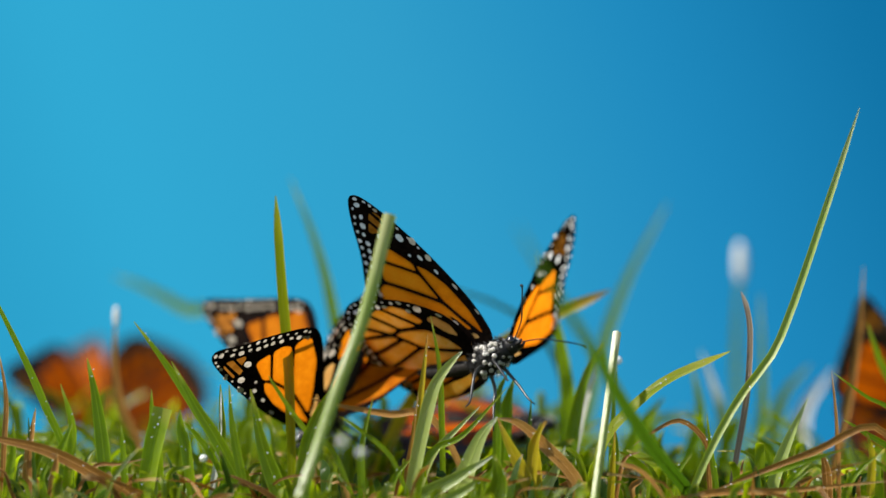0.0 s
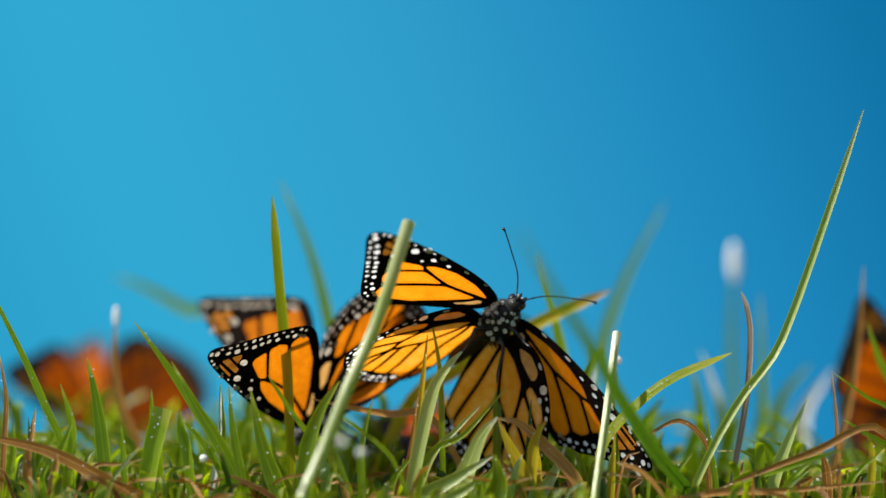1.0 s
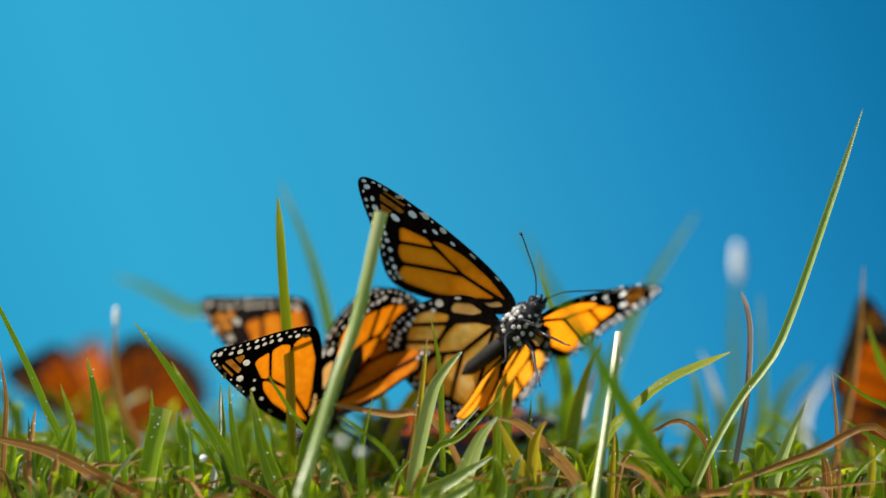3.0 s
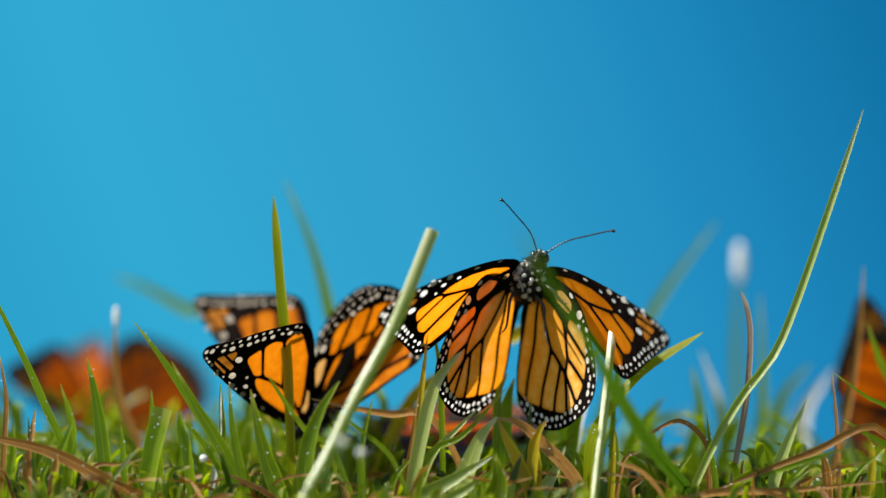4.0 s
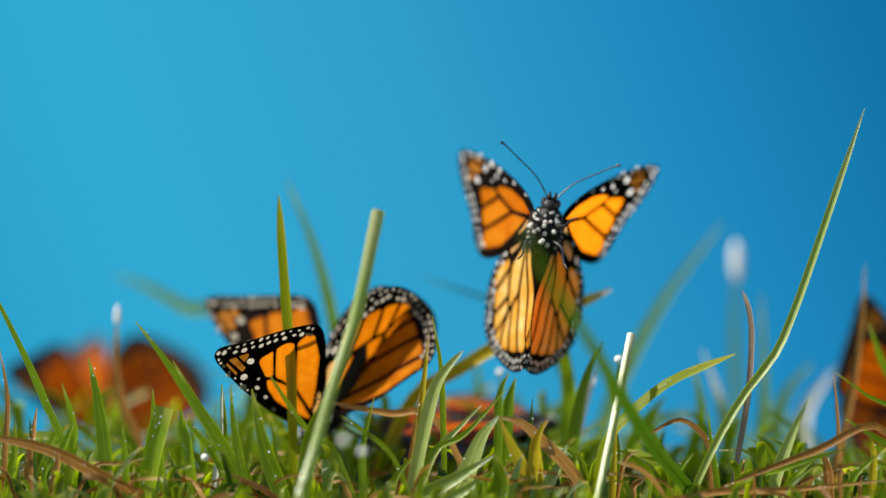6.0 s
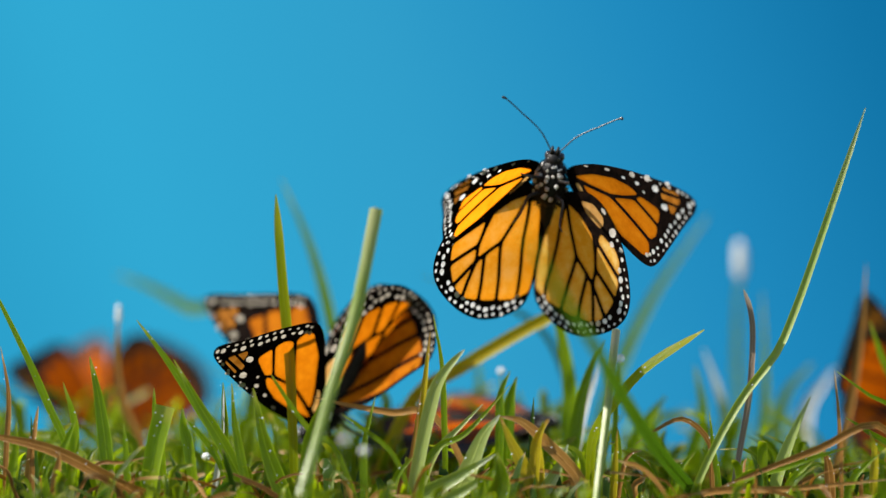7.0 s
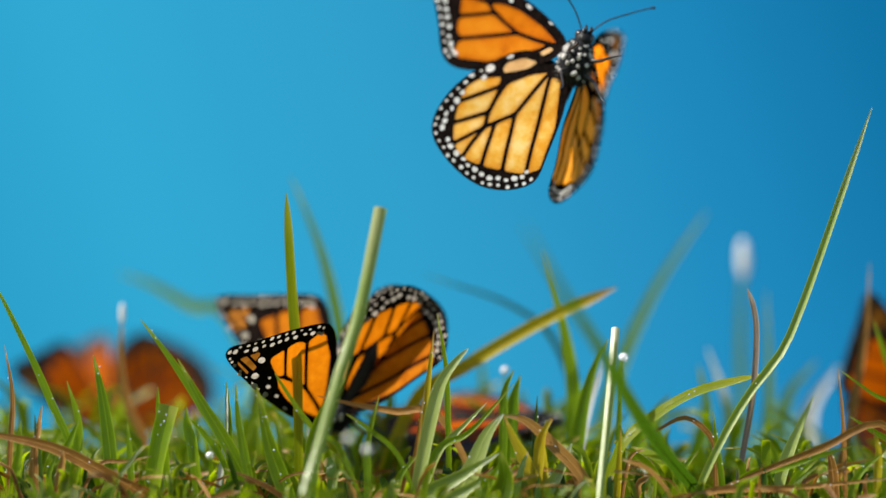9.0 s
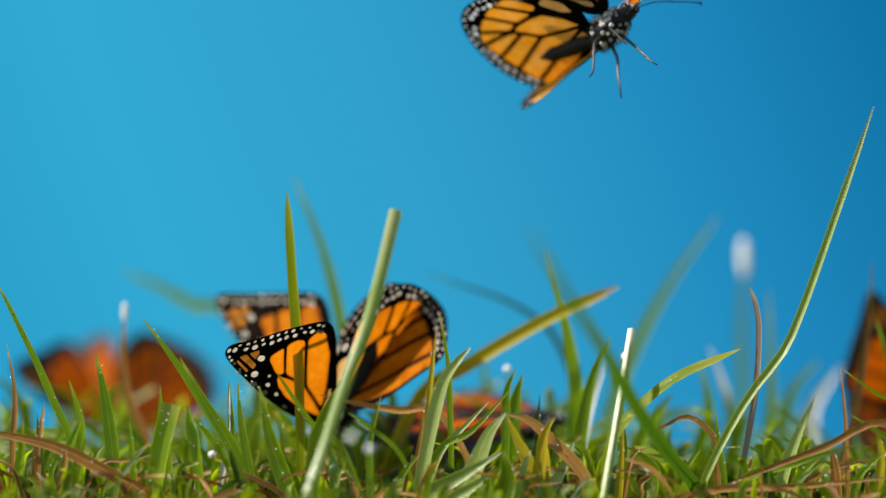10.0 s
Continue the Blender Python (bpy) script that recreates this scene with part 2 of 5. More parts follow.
# ---- the setting ----
def ground_sheet():
    bm = bmesh.new()
    xs = [-400, -60, -10, -2, -0.6, -0.3, -0.2, -0.1, 0, 0.1, 0.2, 0.3, 0.6, 2, 10, 60, 400]
    ys = [-400, -60, -10, -2, -0.7, -0.4, -0.2, -0.1, 0, 0.1, 0.2, 0.3, 0.5, 0.8, 2, 4, 6, 60, 400]
    grid = [[bm.verts.new((x, y, 0.0012 * noise.noise(Vector((x * 30, y * 30, 0))) if abs(x) < 1 and abs(y) < 1 else 0)) for x in xs] for y in ys]
    for a, b in zip(grid, grid[1:]):
        for k in range(len(xs) - 1):
            bm.faces.new((a[k], a[k + 1], b[k + 1], b[k]))
    return tagged(new("ground", mesh_of("ground", bm, SOIL)), "dark soil under the turf", "ground", kind="structure")


def backdrop():
    bm = bmesh.new()
    cols = []
    for i in range(33):
        x = -2.2 + 4.4 * i / 32
        y = 5.0 - 0.03 * x * x
        cols.append((bm.verts.new((x, y, -0.3)), bm.verts.new((x, y, 2.0)), bm.verts.new((x, y + 0.05, -0.3)), bm.verts.new((x, y + 0.05, 2.0))))
    for a, b in zip(cols, cols[1:]):
        bm.faces.new((a[0], b[0], b[1], a[1]))
        bm.faces.new((b[2], a[2], a[3], b[3]))
        bm.faces.new((a[1], b[1], b[3], a[3]))
    ob = tagged(new("backdrop", mesh_of("backdrop", bm, BLUE)), "plain blue backdrop far behind the grass, its uneven lighting put into a glow", "backdrop", kind="structure")
    return ob


ground_sheet()
backdrop()


# ---- grass ----
def blade_into(bm, uv, pts, width, twist=0.0, blunt=False, fold=0.22, face=Vector((0, -1, 0)), n=14, round_tip=False):
    """One grass blade, folded along its midrib, through the points given in mm; width in mm."""
    path = along([Vector(p) for p in pts], n)
    rows = []
    for i, p in enumerate(path):
        s = i / n
        d = (path[min(i + 1, n)] - path[max(i - 1, 0)]).normalized()
        side = d.cross(face)
        side = side.normalized() if side.length > 1e-4 else Vector((1, 0, 0))
        nor = side.cross(d)
        a = twist * (s - 0.3)
        side, nor = side * math.cos(a) + nor * math.sin(a), nor * math.cos(a) - side * math.sin(a)
        w = width * (0.68 + 0.32 * s if blunt else 0.72 + 0.5 * s * (1 - s) * 2.2)
        if round_tip:
            w *= min(1.0, math.sqrt(max(0.0, (1 - s) * 7)) + 0.12)
        elif not blunt:
            w *= min(1.0, (1 - s) ** 0.7 * 1.45 + 0.10)
        rows.append([bm.verts.new((p + q) * MM) for q in (side * -w / 2, nor * (-fold * w), side * w / 2)])
    for i, (a, b) in enumerate(zip(rows, rows[1:])):
        for k in range(2):
            f = bm.faces.new((a[k], a[k + 1], b[k + 1], b[k]))
            f.smooth = False
            for lp, (u, v) in zip(f.loops, ((k, i), (k + 1, i), (k + 1, i + 1), (k, i + 1))):
                lp[uv].uv = (u / 2, v / n)


def drop_into(bm, c, r):
    bmesh.ops.create_icosphere(bm, subdivisions=2, radius=r * MM, matrix=Matrix.Translation(Vector(c) * MM) @ Matrix.Diagonal((1, 1, 0.9, 1)))


def blade(pts, width, material, label, twist=0.0, blunt=False, fold=0.22, drops=0, tip_drop=0.0, glint_tip=0.0, name="grass_blade", face=(0, -1, 0), round_tip=False, seed=0):
    """A tall blade as a thing of its own, standing at its first point (mm); with dew drops along its edge."""
    base = Vector(pts[0])
    bm = bmesh.new()
    uv = bm.loops.layers.uv.new("UVMap")
    rel = [Vector(p) - base for p in pts]
    blade_into(bm, uv, rel, width, twist, blunt, fold, Vector(face).normalized(), 18, round_tip)
    ob = new(name, mesh_of(name, bm, material))
    ob.location = base * MM
    tagged(ob, label, "grass blade", "tall grass blades")
    rib = bmesh.new()
    mid = along(rel, 18)
    rmid = []
    for i, c in enumerate(mid[:-1]):
        d = (mid[min(i + 1, 18)] - mid[max(i - 1, 0)]).normalized()
        side = d.cross(Vector(face)).normalized()
        nor = side.cross(d)
        a = twist * (i / 18 - 0.3)
        nor = nor * math.cos(a) - side * math.sin(a)
        w = width * (0.68 + 0.32 * i / 18 if blunt else 0.72 + 1.1 * (i / 18) * (1 - i / 18)) * (1 if blunt or round_tip else min(1.0, (1 - i / 18) ** 0.7 * 1.45 + 0.1))
        rmid.append((c - nor * fold * w) * MM)
    tube(rib, rmid, [max(0.05, 0.045 * width * (1 - 0.6 * i / 18)) * MM for i in range(18)], 5)
    part("midrib", rib, material, ob)
    if tip_drop:
        bm = bmesh.new()
        drop_into(bm, rel[-1] + Vector((0, -0.2, -0.2 * tip_drop)), tip_drop)
        part("dew_drop", bm, DEW, ob, "milky round dew drop, sparkle put into its white")
    # A white lump on the blade's end takes the place of its highlight.
    if glint_tip:
        bm = bmesh.new()
        d = (rel[-1] - rel[-2]).normalized()
        ellipsoid(bm, rel[-1] - d * glint_tip * 1.2, (glint_tip * 0.42, glint_tip * 0.25, glint_tip * 1.5))
        part("tip", bm, SILVER, ob, "white lump in place of a highlight")
    if drops:
        rng = random.Random(seed + len(pts) * 7 + drops)
        path = along(rel, 40)
        bm = bmesh.new()
        for _ in range(drops):
            p = path[rng.randrange(14, 40)]
            drop_into(bm, p + Vector((rng.uniform(-0.45, 0.45) * width, -0.35 - 0.2 * width * rng.random(), 0)), rng.uniform(0.08, 0.24))
        part("dew_drop", bm, DEW, ob, "milky dew drops on the blade, sparkle put into their white")["kind"] = "stuff"
    return ob


tall_blade = blade([(58.9, -4.0, 0.5), (60.5, -4.0, 7.9), (66.5, -2.6, 21.0), (73.6, -1.1, 32.9), (81.4, 0.3, 43.0), (85.9, 1.7, 52.6), (90.7, 3.1, 65.4), (96.8, 4.6, 82.7), (104.9, 6.0, 105.8)], 2.03, GLOSSY, "tall curved grass blade, green above and brownish below", fold=0.3, round_tip=True)
blade([(70.3, 0.0, 0.5), (71.2, 0.0, 10.6), (72.7, 0.0, 18.9), (75.2, 0.0, 32.9), (76.2, 0.0, 46.9), (75.6, 0.0, 53.9), (74.0, 0.0, 58.8)], 1.54, WITHERED, "thin grass blade with a brown tip", round_tip=True, drops=2)
mown_blade = blade([(-34.0, -46.0, 0.5), (-33.0, -42.0, 7.8), (-29.3, -38.0, 18.5), (-24.3, -34.0, 34.4), (-18.6, -30.0, 50.6), (-12.7, -26.0, 75.1)], 3.1, GLOSSY, "broad pale grass blade with a mown square end", blunt=True, fold=-0.42, drops=5)
upright_blade = blade([(-37.7, 14.0, 0.5), (-38.9, 14.0, 34.8), (-39.8, 14.0, 47.7), (-41.1, 14.0, 62.0), (-42.8, 14.0, 84.2)], 2.72, LIME, "narrow yellow-green upright grass blade", round_tip=True)
blade([(-89.8, 2.0, 0.5), (-93.7, 2.0, 19.0), (-98.7, 2.0, 30.2), (-103.1, 2.0, 40.0), (-110.3, 2.0, 54.3), (-113.3, 2.0, 59.7)], 1.97, GREEN, "green grass blade standing in the turf", drops=3)
blade([(-82.3, 0.0, 0.5), (-82.8, 0.0, 7.6), (-84.3, 0.0, 21.7), (-86.1, 0.0, 32.9), (-88.2, 0.0, 42.0)], 3.50, GREEN, "green grass blade standing in the turf", drops=2)
blade([(-46.7, -2.0, 0.5), (-48.5, -2.0, 7.9), (-54.8, -2.0, 20.3), (-61.2, -2.0, 30.7), (-67.1, -2.0, 41.2)], 3.35, GREEN, "green grass blade standing in the turf", drops=4)
blade([(-48.8, 6.0, 0.5), (-52.7, 6.0, 14.8), (-61.2, 6.0, 28.9), (-69.8, 6.0, 41.6), (-77.4, 6.0, 51.5)], 2.54, GREEN, "green grass blade standing in the turf", drops=2)
blade([(-73.7, -4.0, 0.5), (-73.2, -4.0, 7.2), (-71.5, -4.0, 18.9), (-69.0, -4.0, 29.7)], 5.01, GREEN, "broad green blade with a mown end beaded with dew", blunt=True, drops=7)
blade([(-38.7, -5.0, 0.5), (-39.9, -5.0, 7.9), (-44.2, -5.0, 20.3), (-47.3, -5.0, 34.1)], 4.17, GREEN, "green blade beaded with dew drops", drops=10)
blade([(-92.7, -2.0, 0.5), (-92.3, -2.0, 12.0), (-91.3, -2.0, 24.5), (-94.4, -2.0, 35.6)], 2.51, GREEN, "green grass blade standing in the turf", drops=2)
blade([(-101.3, -4.0, 0.5), (-101.4, -4.0, 10.6), (-101.5, -4.0, 18.9), (-100.5, -4.0, 28.6)], 1.39, DRY, "dry brown grass blade", drops=1)
blade([(-70.1, -6.0, 0.5), (-73.0, -6.0, 6.5), (-87.6, -6.0, 14.8), (-97.3, -6.0, 19.3), (-108.4, -6.0, 21.9), (-116.7, -6.0, 23.0)], 3.05, DRY, "brown dry blade lying across the turf", drops=3)
blade([(-8.8, -4.0, 0.5), (-8.2, -4.0, 7.2), (-6.1, -4.0, 18.9), (-3.3, -4.0, 31.4), (-1.3, -4.0, 36.6), (2.2, -4.0, 41.1), (4.7, -4.0, 43.6)], 3.34, PALE, "pale green blade with a curled tip", drops=3)
blade([(-8.1, -1.0, 0.5), (-7.8, -1.0, 7.8), (-6.4, -1.0, 24.5), (-5.0, -1.0, 37.0), (-3.8, -1.0, 48.0)], 2.10, YELLOW, "yellowing grass blade with a brown tip", drops=2)
blade([(0.2, 10.0, 0.5), (-0.3, 10.0, 24.7), (-0.9, 10.0, 40.3), (-3.1, 10.0, 53.2)], 1.56, GREEN, "green grass blade standing in the turf")
blade([(-22.5, 50.0, 0.5), (-9.7, 50.0, 31.6), (3.9, 50.0, 41.4), (25.2, 50.0, 53.9), (44.9, 50.0, 62.8)], 3.63, YELLOW, "yellow-brown blade leaning across", round_tip=True)
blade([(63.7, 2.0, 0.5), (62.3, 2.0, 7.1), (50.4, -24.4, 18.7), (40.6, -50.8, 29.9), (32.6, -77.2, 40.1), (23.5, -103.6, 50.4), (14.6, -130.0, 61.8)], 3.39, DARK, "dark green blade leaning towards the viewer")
# The pale material paints in the sun's highlight on this green blade.
glint_blade = blade([(35.3, -24.0, 0.5), (36.4, -15.3, 7.3), (39.9, -6.7, 27.7), (43.3, 2.0, 48.7)], 2.1, PALE, "stiff green blade, its white shine put into a paler colour", blunt=True, fold=-0.45)
arching_blade = blade([(35.5, 2.0, 0.5), (38.6, 2.0, 17.6), (40.8, 2.0, 23.2), (45.7, 2.0, 28.8), (55.6, 2.0, 36.9), (71.4, 2.0, 43.9)], 2.7, LIME, "arching green blade beaded with dew", drops=7, round_tip=True, fold=0.1, face=(-0.3, -1, 0.35))
screen_rng = random.Random(41)
for k in range(11):
    x, y, h = -26 + 2.6 * k + screen_rng.uniform(-1, 1), screen_rng.uniform(60, 74), screen_rng.uniform(24, 35)
    lean = screen_rng.uniform(-9, 9)
    # The DARK third of these blades has shade put into the green.
    skin, words = ((DARK, "dark green blade with shade in its colour behind the resting butterfly"), (GREEN, "green blade behind the resting butterfly"), (DRY, "dry brown blade behind the resting butterfly"))[k % 3]
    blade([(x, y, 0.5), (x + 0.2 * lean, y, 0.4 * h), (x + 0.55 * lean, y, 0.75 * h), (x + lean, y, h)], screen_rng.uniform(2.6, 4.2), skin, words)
far_blade = blade([(39.6, 130.0, 0.5), (42.4, 130.0, 27.1), (46.8, 130.0, 47.4), (55.4, 130.0, 71.2), (68.3, 130.0, 95.1)], 4.06, GREEN, "blurred tall grass blade behind")
far_glint_blade = blade([(94.1, 170.0, 0.5), (93.6, 170.0, 24.4), (92.6, 170.0, 47.5), (93.2, 170.0, 67.2), (94.8, 170.0, 85.9)], 2.68, GREEN, "slim grass blade, the highlight on its end shaped as a white tip", glint_tip=4.4)
far_slim_blade = blade([(-26.7, 90.0, 0.5), (-29.5, 90.0, 45.5), (-31.5, 90.0, 61.6), (-36.1, 90.0, 79.4), (-43.4, 90.0, 98.0)], 3.21, GREEN, "green grass blade standing in the turf")
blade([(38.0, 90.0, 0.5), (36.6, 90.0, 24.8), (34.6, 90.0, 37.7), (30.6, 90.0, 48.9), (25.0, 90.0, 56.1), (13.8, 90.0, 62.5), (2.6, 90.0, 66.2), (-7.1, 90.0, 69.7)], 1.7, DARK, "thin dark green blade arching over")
blade([(-40.1, 150.0, 0.5), (-66.9, 150.0, 58.8), (-79.1, 150.0, 64.4), (-91.4, 150.0, 71.0), (-101.9, 150.0, 74.9)], 3.48, GREEN, "green grass blade standing in the turf")
blade([(-78.8, 65.0, 0.5), (-83.1, 65.0, 21.2), (-87.9, 65.0, 32.0), (-90.0, 65.0, 44.4), (-89.6, 65.0, 59.1)], 2.47, DRY, "thin brown blade, the shine on its end shaped as a white tip", glint_tip=2.0)
blade([(80.4, 6.0, 0.5), (82.5, 6.0, 12.0), (86.1, 6.0, 21.8), (91.2, 6.0, 32.4)], 3.11, PALE, "short pale blade beaded with dew", drops=6)
blade([(97.3, -3.0, 0.5), (97.1, -3.0, 12.7), (96.8, -3.0, 27.2), (95.8, -3.0, 39.0)], 1.11, DRY, "dry brown grass blade", drops=3)
blade([(124.1, -2.0, 0.5), (113.6, -2.0, 25.9), (104.0, -2.0, 32.8), (96.4, -2.0, 38.4)], 1.12, GREEN, "green grass blade standing in the turf", drops=3)
blade([(103.5, 60.0, 0.5), (104.9, 60.0, 12.0), (109.8, 60.0, 31.8), (113.1, 60.0, 50.3), (114.7, 60.0, 70.3)], 2.3, DRY, "dry brown grass blade")
blade([(119.1, -5.0, 0.5), (107.5, -5.0, 24.4), (90.8, -5.0, 18.9), (75.5, -5.0, 13.1), (65.8, -5.0, 9.2)], 1.81, DRY, "brown dry blade lying across the turf", drops=2)
blade([(66.4, 3.0, 0.5), (66.0, 3.0, 12.0), (65.4, 3.0, 21.1), (59.1, 3.0, 26.7), (52.1, 3.0, 23.9), (47.1, 3.0, 20.4)], 1.41, DRY, "thin dry blade curled into an arc", drops=3)
blade([(-0.0, -5.0, 0.5), (1.5, -5.0, 6.5), (5.3, -5.0, 13.4), (9.1, -5.0, 22.3), (13.3, -5.0, 27.5)], 4.72, PALE, "pale blade folded over", fold=0.15, drops=1)
blade([(36.7, -4.0, 0.5), (32.7, -4.0, 12.0), (25.1, -4.0, 20.3), (18.9, -4.0, 25.8), (13.3, -4.0, 27.2)], 3.06, DRY, "dry brown grass blade", drops=3)
blade([(-10.3, -8.0, 0.5), (-7.4, -8.0, 6.5), (2.2, -8.0, 12.0), (12.1, -8.0, 17.8)], 3.87, PALE, "pale blade lying low across the turf", drops=2)
blade([(-11.2, -3.0, 0.5), (-3.3, -3.0, 18.2), (5.0, -3.0, 23.1), (15.9, -3.0, 34.9)], 1.67, GREEN, "green grass blade standing in the turf", drops=2)
blade([(23.8, -3.0, 0.5), (23.0, -3.0, 14.8), (22.4, -3.0, 21.7), (25.6, -3.0, 26.5)], 2.51, YELLOW, "yellowing grass blade with a brown tip", drops=3)
blade([(32.3, 55.0, 0.5), (32.8, 55.0, 19.6), (33.6, 55.0, 34.7), (30.7, 55.0, 53.0), (25.4, 55.0, 73.0)], 4.27, GREEN, "green grass blade standing in the turf")
blade([(30.7, 28.0, 0.5), (31.5, 28.0, 10.5), (33.7, 28.0, 25.1), (36.7, 28.0, 38.2), (41.2, 28.0, 47.7)], 3.51, GREEN, "green grass blade standing in the turf")
blade([(31.7, 50.0, 0.5), (34.1, 50.0, 19.5), (37.2, 50.0, 31.6), (41.8, 50.0, 43.6)], 3.33, SILVER, "pale silvery grass blade, caught light put into its colour")
blade([(13.4, 20.0, 0.5), (13.8, 20.0, 24.9), (14.1, 20.0, 33.6), (16.5, 20.0, 39.3)], 2.31, GREEN, "green grass blade standing in the turf")
blade([(-77.6, -4.0, 0.5), (-77.8, -4.0, 7.9), (-78.5, -4.0, 18.9), (-79.1, -4.0, 25.5)], 1.81, GREEN, "green grass blade standing in the turf", drops=2)
blade([(-20.0, -2.0, 0.5), (-20.0, -2.0, 7.9), (-20.0, -2.0, 20.3), (-17.3, -2.0, 32.1)], 1.95, GREEN, "green grass blade standing in the turf", drops=3)
blade([(-19.4, -6.0, 0.5), (-26.8, -6.0, 18.9), (-33.8, -6.0, 24.4), (-40.7, -6.0, 34.1), (-42.8, -6.0, 37.5)], 1.39, GREEN, "green grass blade standing in the turf", drops=1)
blade([(11.3, 16.0, 0.5), (-2.0, 16.0, 27.0), (-13.5, 16.0, 28.7), (-23.5, 16.0, 30.3), (-33.6, 16.0, 32.6)], 1.87, DRY, "dry straw lying across the turf")
blade([(-29.4, -8.0, 0.5), (-28.1, -8.0, 9.3), (-26.7, -8.0, 13.6), (-23.3, -8.0, 10.6)], 1.11, PALE, "pale green folded grass blade in the turf", drops=3)
blade([(-60.8, -2.0, 0.5), (-63.2, -2.0, 18.9), (-64.6, -2.0, 24.5), (-64.9, -2.0, 29.3)], 2.79, GREEN, "green grass blade standing in the turf", drops=3)
blade([(-69.6, 8.0, 0.5), (-71.2, 8.0, 19.0), (-72.8, 8.0, 27.5), (-73.1, 8.0, 34.6)], 1.99, GREEN, "green grass blade standing in the turf", drops=2)
blade([(-53.9, 3.0, 0.5), (-54.6, 3.0, 21.8), (-55.1, 3.0, 30.2), (-55.4, 3.0, 35.8)], 1.69, GREEN, "green grass blade standing in the turf", drops=3)
blade([(90.2, 110.0, 0.5), (91.4, 110.0, 20.2), (93.2, 110.0, 36.6), (92.7, 110.0, 66.3)], 3.30, GREEN, "green grass blade standing in the turf")
blade([(65.3, 80.0, 0.5), (67.9, 80.0, 16.7), (71.9, 80.0, 29.3), (69.7, 80.0, 43.5)], 4.11, GREEN, "green grass blade standing in the turf")
blade([(82.3, 100.0, 0.5), (81.2, 100.0, 20.1), (79.7, 100.0, 33.0), (74.2, 100.0, 49.3)], 3.90, HIGHLIGHT_TIP, "green grass blade with a highlight painted on its tip")
blade([(-109.1, 2.0, 0.5), (-108.9, 2.0, 18.4), (-108.5, 2.0, 32.4), (-110.7, 2.0, 44.7)], 1.40, DRY, "dry brown grass blade", drops=1)
blade([(-99.7, -2.0, 0.5), (-100.9, -2.0, 16.3), (-101.8, -2.0, 22.5), (-102.2, -2.0, 27.4)], 1.26, DARK, "dark green grass blade in the turf", drops=2)
blade([(-104.6, 4.0, 0.5), (-103.2, 4.0, 18.4), (-102.3, 4.0, 24.0), (-101.4, 4.0, 29.9)], 1.83, DRY, "dry brown grass blade", drops=2)
blade([(-97.8, -3.0, 0.5), (-95.0, -3.0, 16.3), (-93.0, -3.0, 21.8), (-91.1, -3.0, 26.0)], 1.95, GREEN, "green grass blade standing in the turf", drops=3)
blade([(-51.3, 1.0, 0.5), (-55.8, 1.0, 15.6), (-61.2, 1.0, 23.3), (-64.9, 1.0, 27.1)], 1.54, GREEN, "green grass blade standing in the turf", drops=2)
blade([(-93.6, -4.0, 0.5), (-86.5, -4.0, 14.5), (-79.6, -4.0, 15.9), (-73.1, -4.0, 17.2)], 0.97, DRY, "dry brown grass blade", drops=3)
blade([(-96.4, -7.0, 0.5), (-95.3, -7.0, 11.5), (-94.5, -7.0, 15.6), (-94.3, -7.0, 18.7)], 1.94, DRY, "dry brown grass blade", drops=1)
blade([(-58.1, 3.0, 0.5), (-57.6, 3.0, 6.6), (-56.3, 3.0, 15.6), (-55.4, 3.0, 24.0), (-55.2, 3.0, 34.1)], 1.55, SILVER, "pale silvery grass blade, caught light put into its colour", drops=3)
blade([(-47.4, -4.0, 0.5), (-48.1, -4.0, 6.6), (-50.5, -4.0, 18.4), (-51.9, -4.0, 26.7), (-52.6, -4.0, 35.3)], 2.23, GREEN, "green grass blade standing in the turf", drops=2)
blade([(-34.1, -8.0, 0.5), (-33.9, -8.0, 6.7), (-33.1, -8.0, 19.7), (-29.9, -8.0, 29.0), (-25.3, -8.0, 36.2)], 3.87, GREEN, "green grass blade standing in the turf", drops=3)
blade([(-6.1, -4.0, 0.5), (-12.4, -4.0, 17.0), (-20.5, -4.0, 24.3), (-25.5, -4.0, 27.6)], 1.25, GREEN, "green grass blade standing in the turf", drops=1)
blade([(-9.6, -1.0, 0.5), (-9.4, -1.0, 6.6), (-8.8, -1.0, 14.2), (-7.6, -1.0, 22.6), (-6.1, -1.0, 33.7)], 1.40, DRY, "dry brown grass blade", drops=2)
blade([(-4.0, 2.0, 0.5), (-4.4, 2.0, 6.6), (-5.8, 2.0, 18.4), (-7.6, 2.0, 26.5)], 2.11, GREEN, "green grass blade standing in the turf", drops=3)
blade([(-8.7, 2.0, 0.5), (-2.7, 2.0, 17.7), (3.6, 2.0, 24.7), (9.3, 2.0, 30.4)], 1.54, PALE, "pale green folded grass blade in the turf", drops=2)
blade([(-3.2, -9.0, 0.5), (-0.6, -9.0, 6.0), (5.6, -9.0, 9.8), (13.0, -9.0, 14.9)], 2.76, PALE, "pale green folded grass blade in the turf", drops=2)
blade([(6.9, -10.0, 0.5), (8.0, -10.0, 6.0), (10.2, -10.0, 11.5), (13.5, -10.0, 16.6)], 2.62, GREEN, "green grass blade standing in the turf", drops=2)
blade([(23.1, -5.0, 0.5), (21.5, -5.0, 8.7), (18.7, -5.0, 15.6), (16.0, -5.0, 21.1), (13.4, -5.0, 27.0)], 3.33, YELLOW, "yellowing grass blade with a brown tip", drops=1)
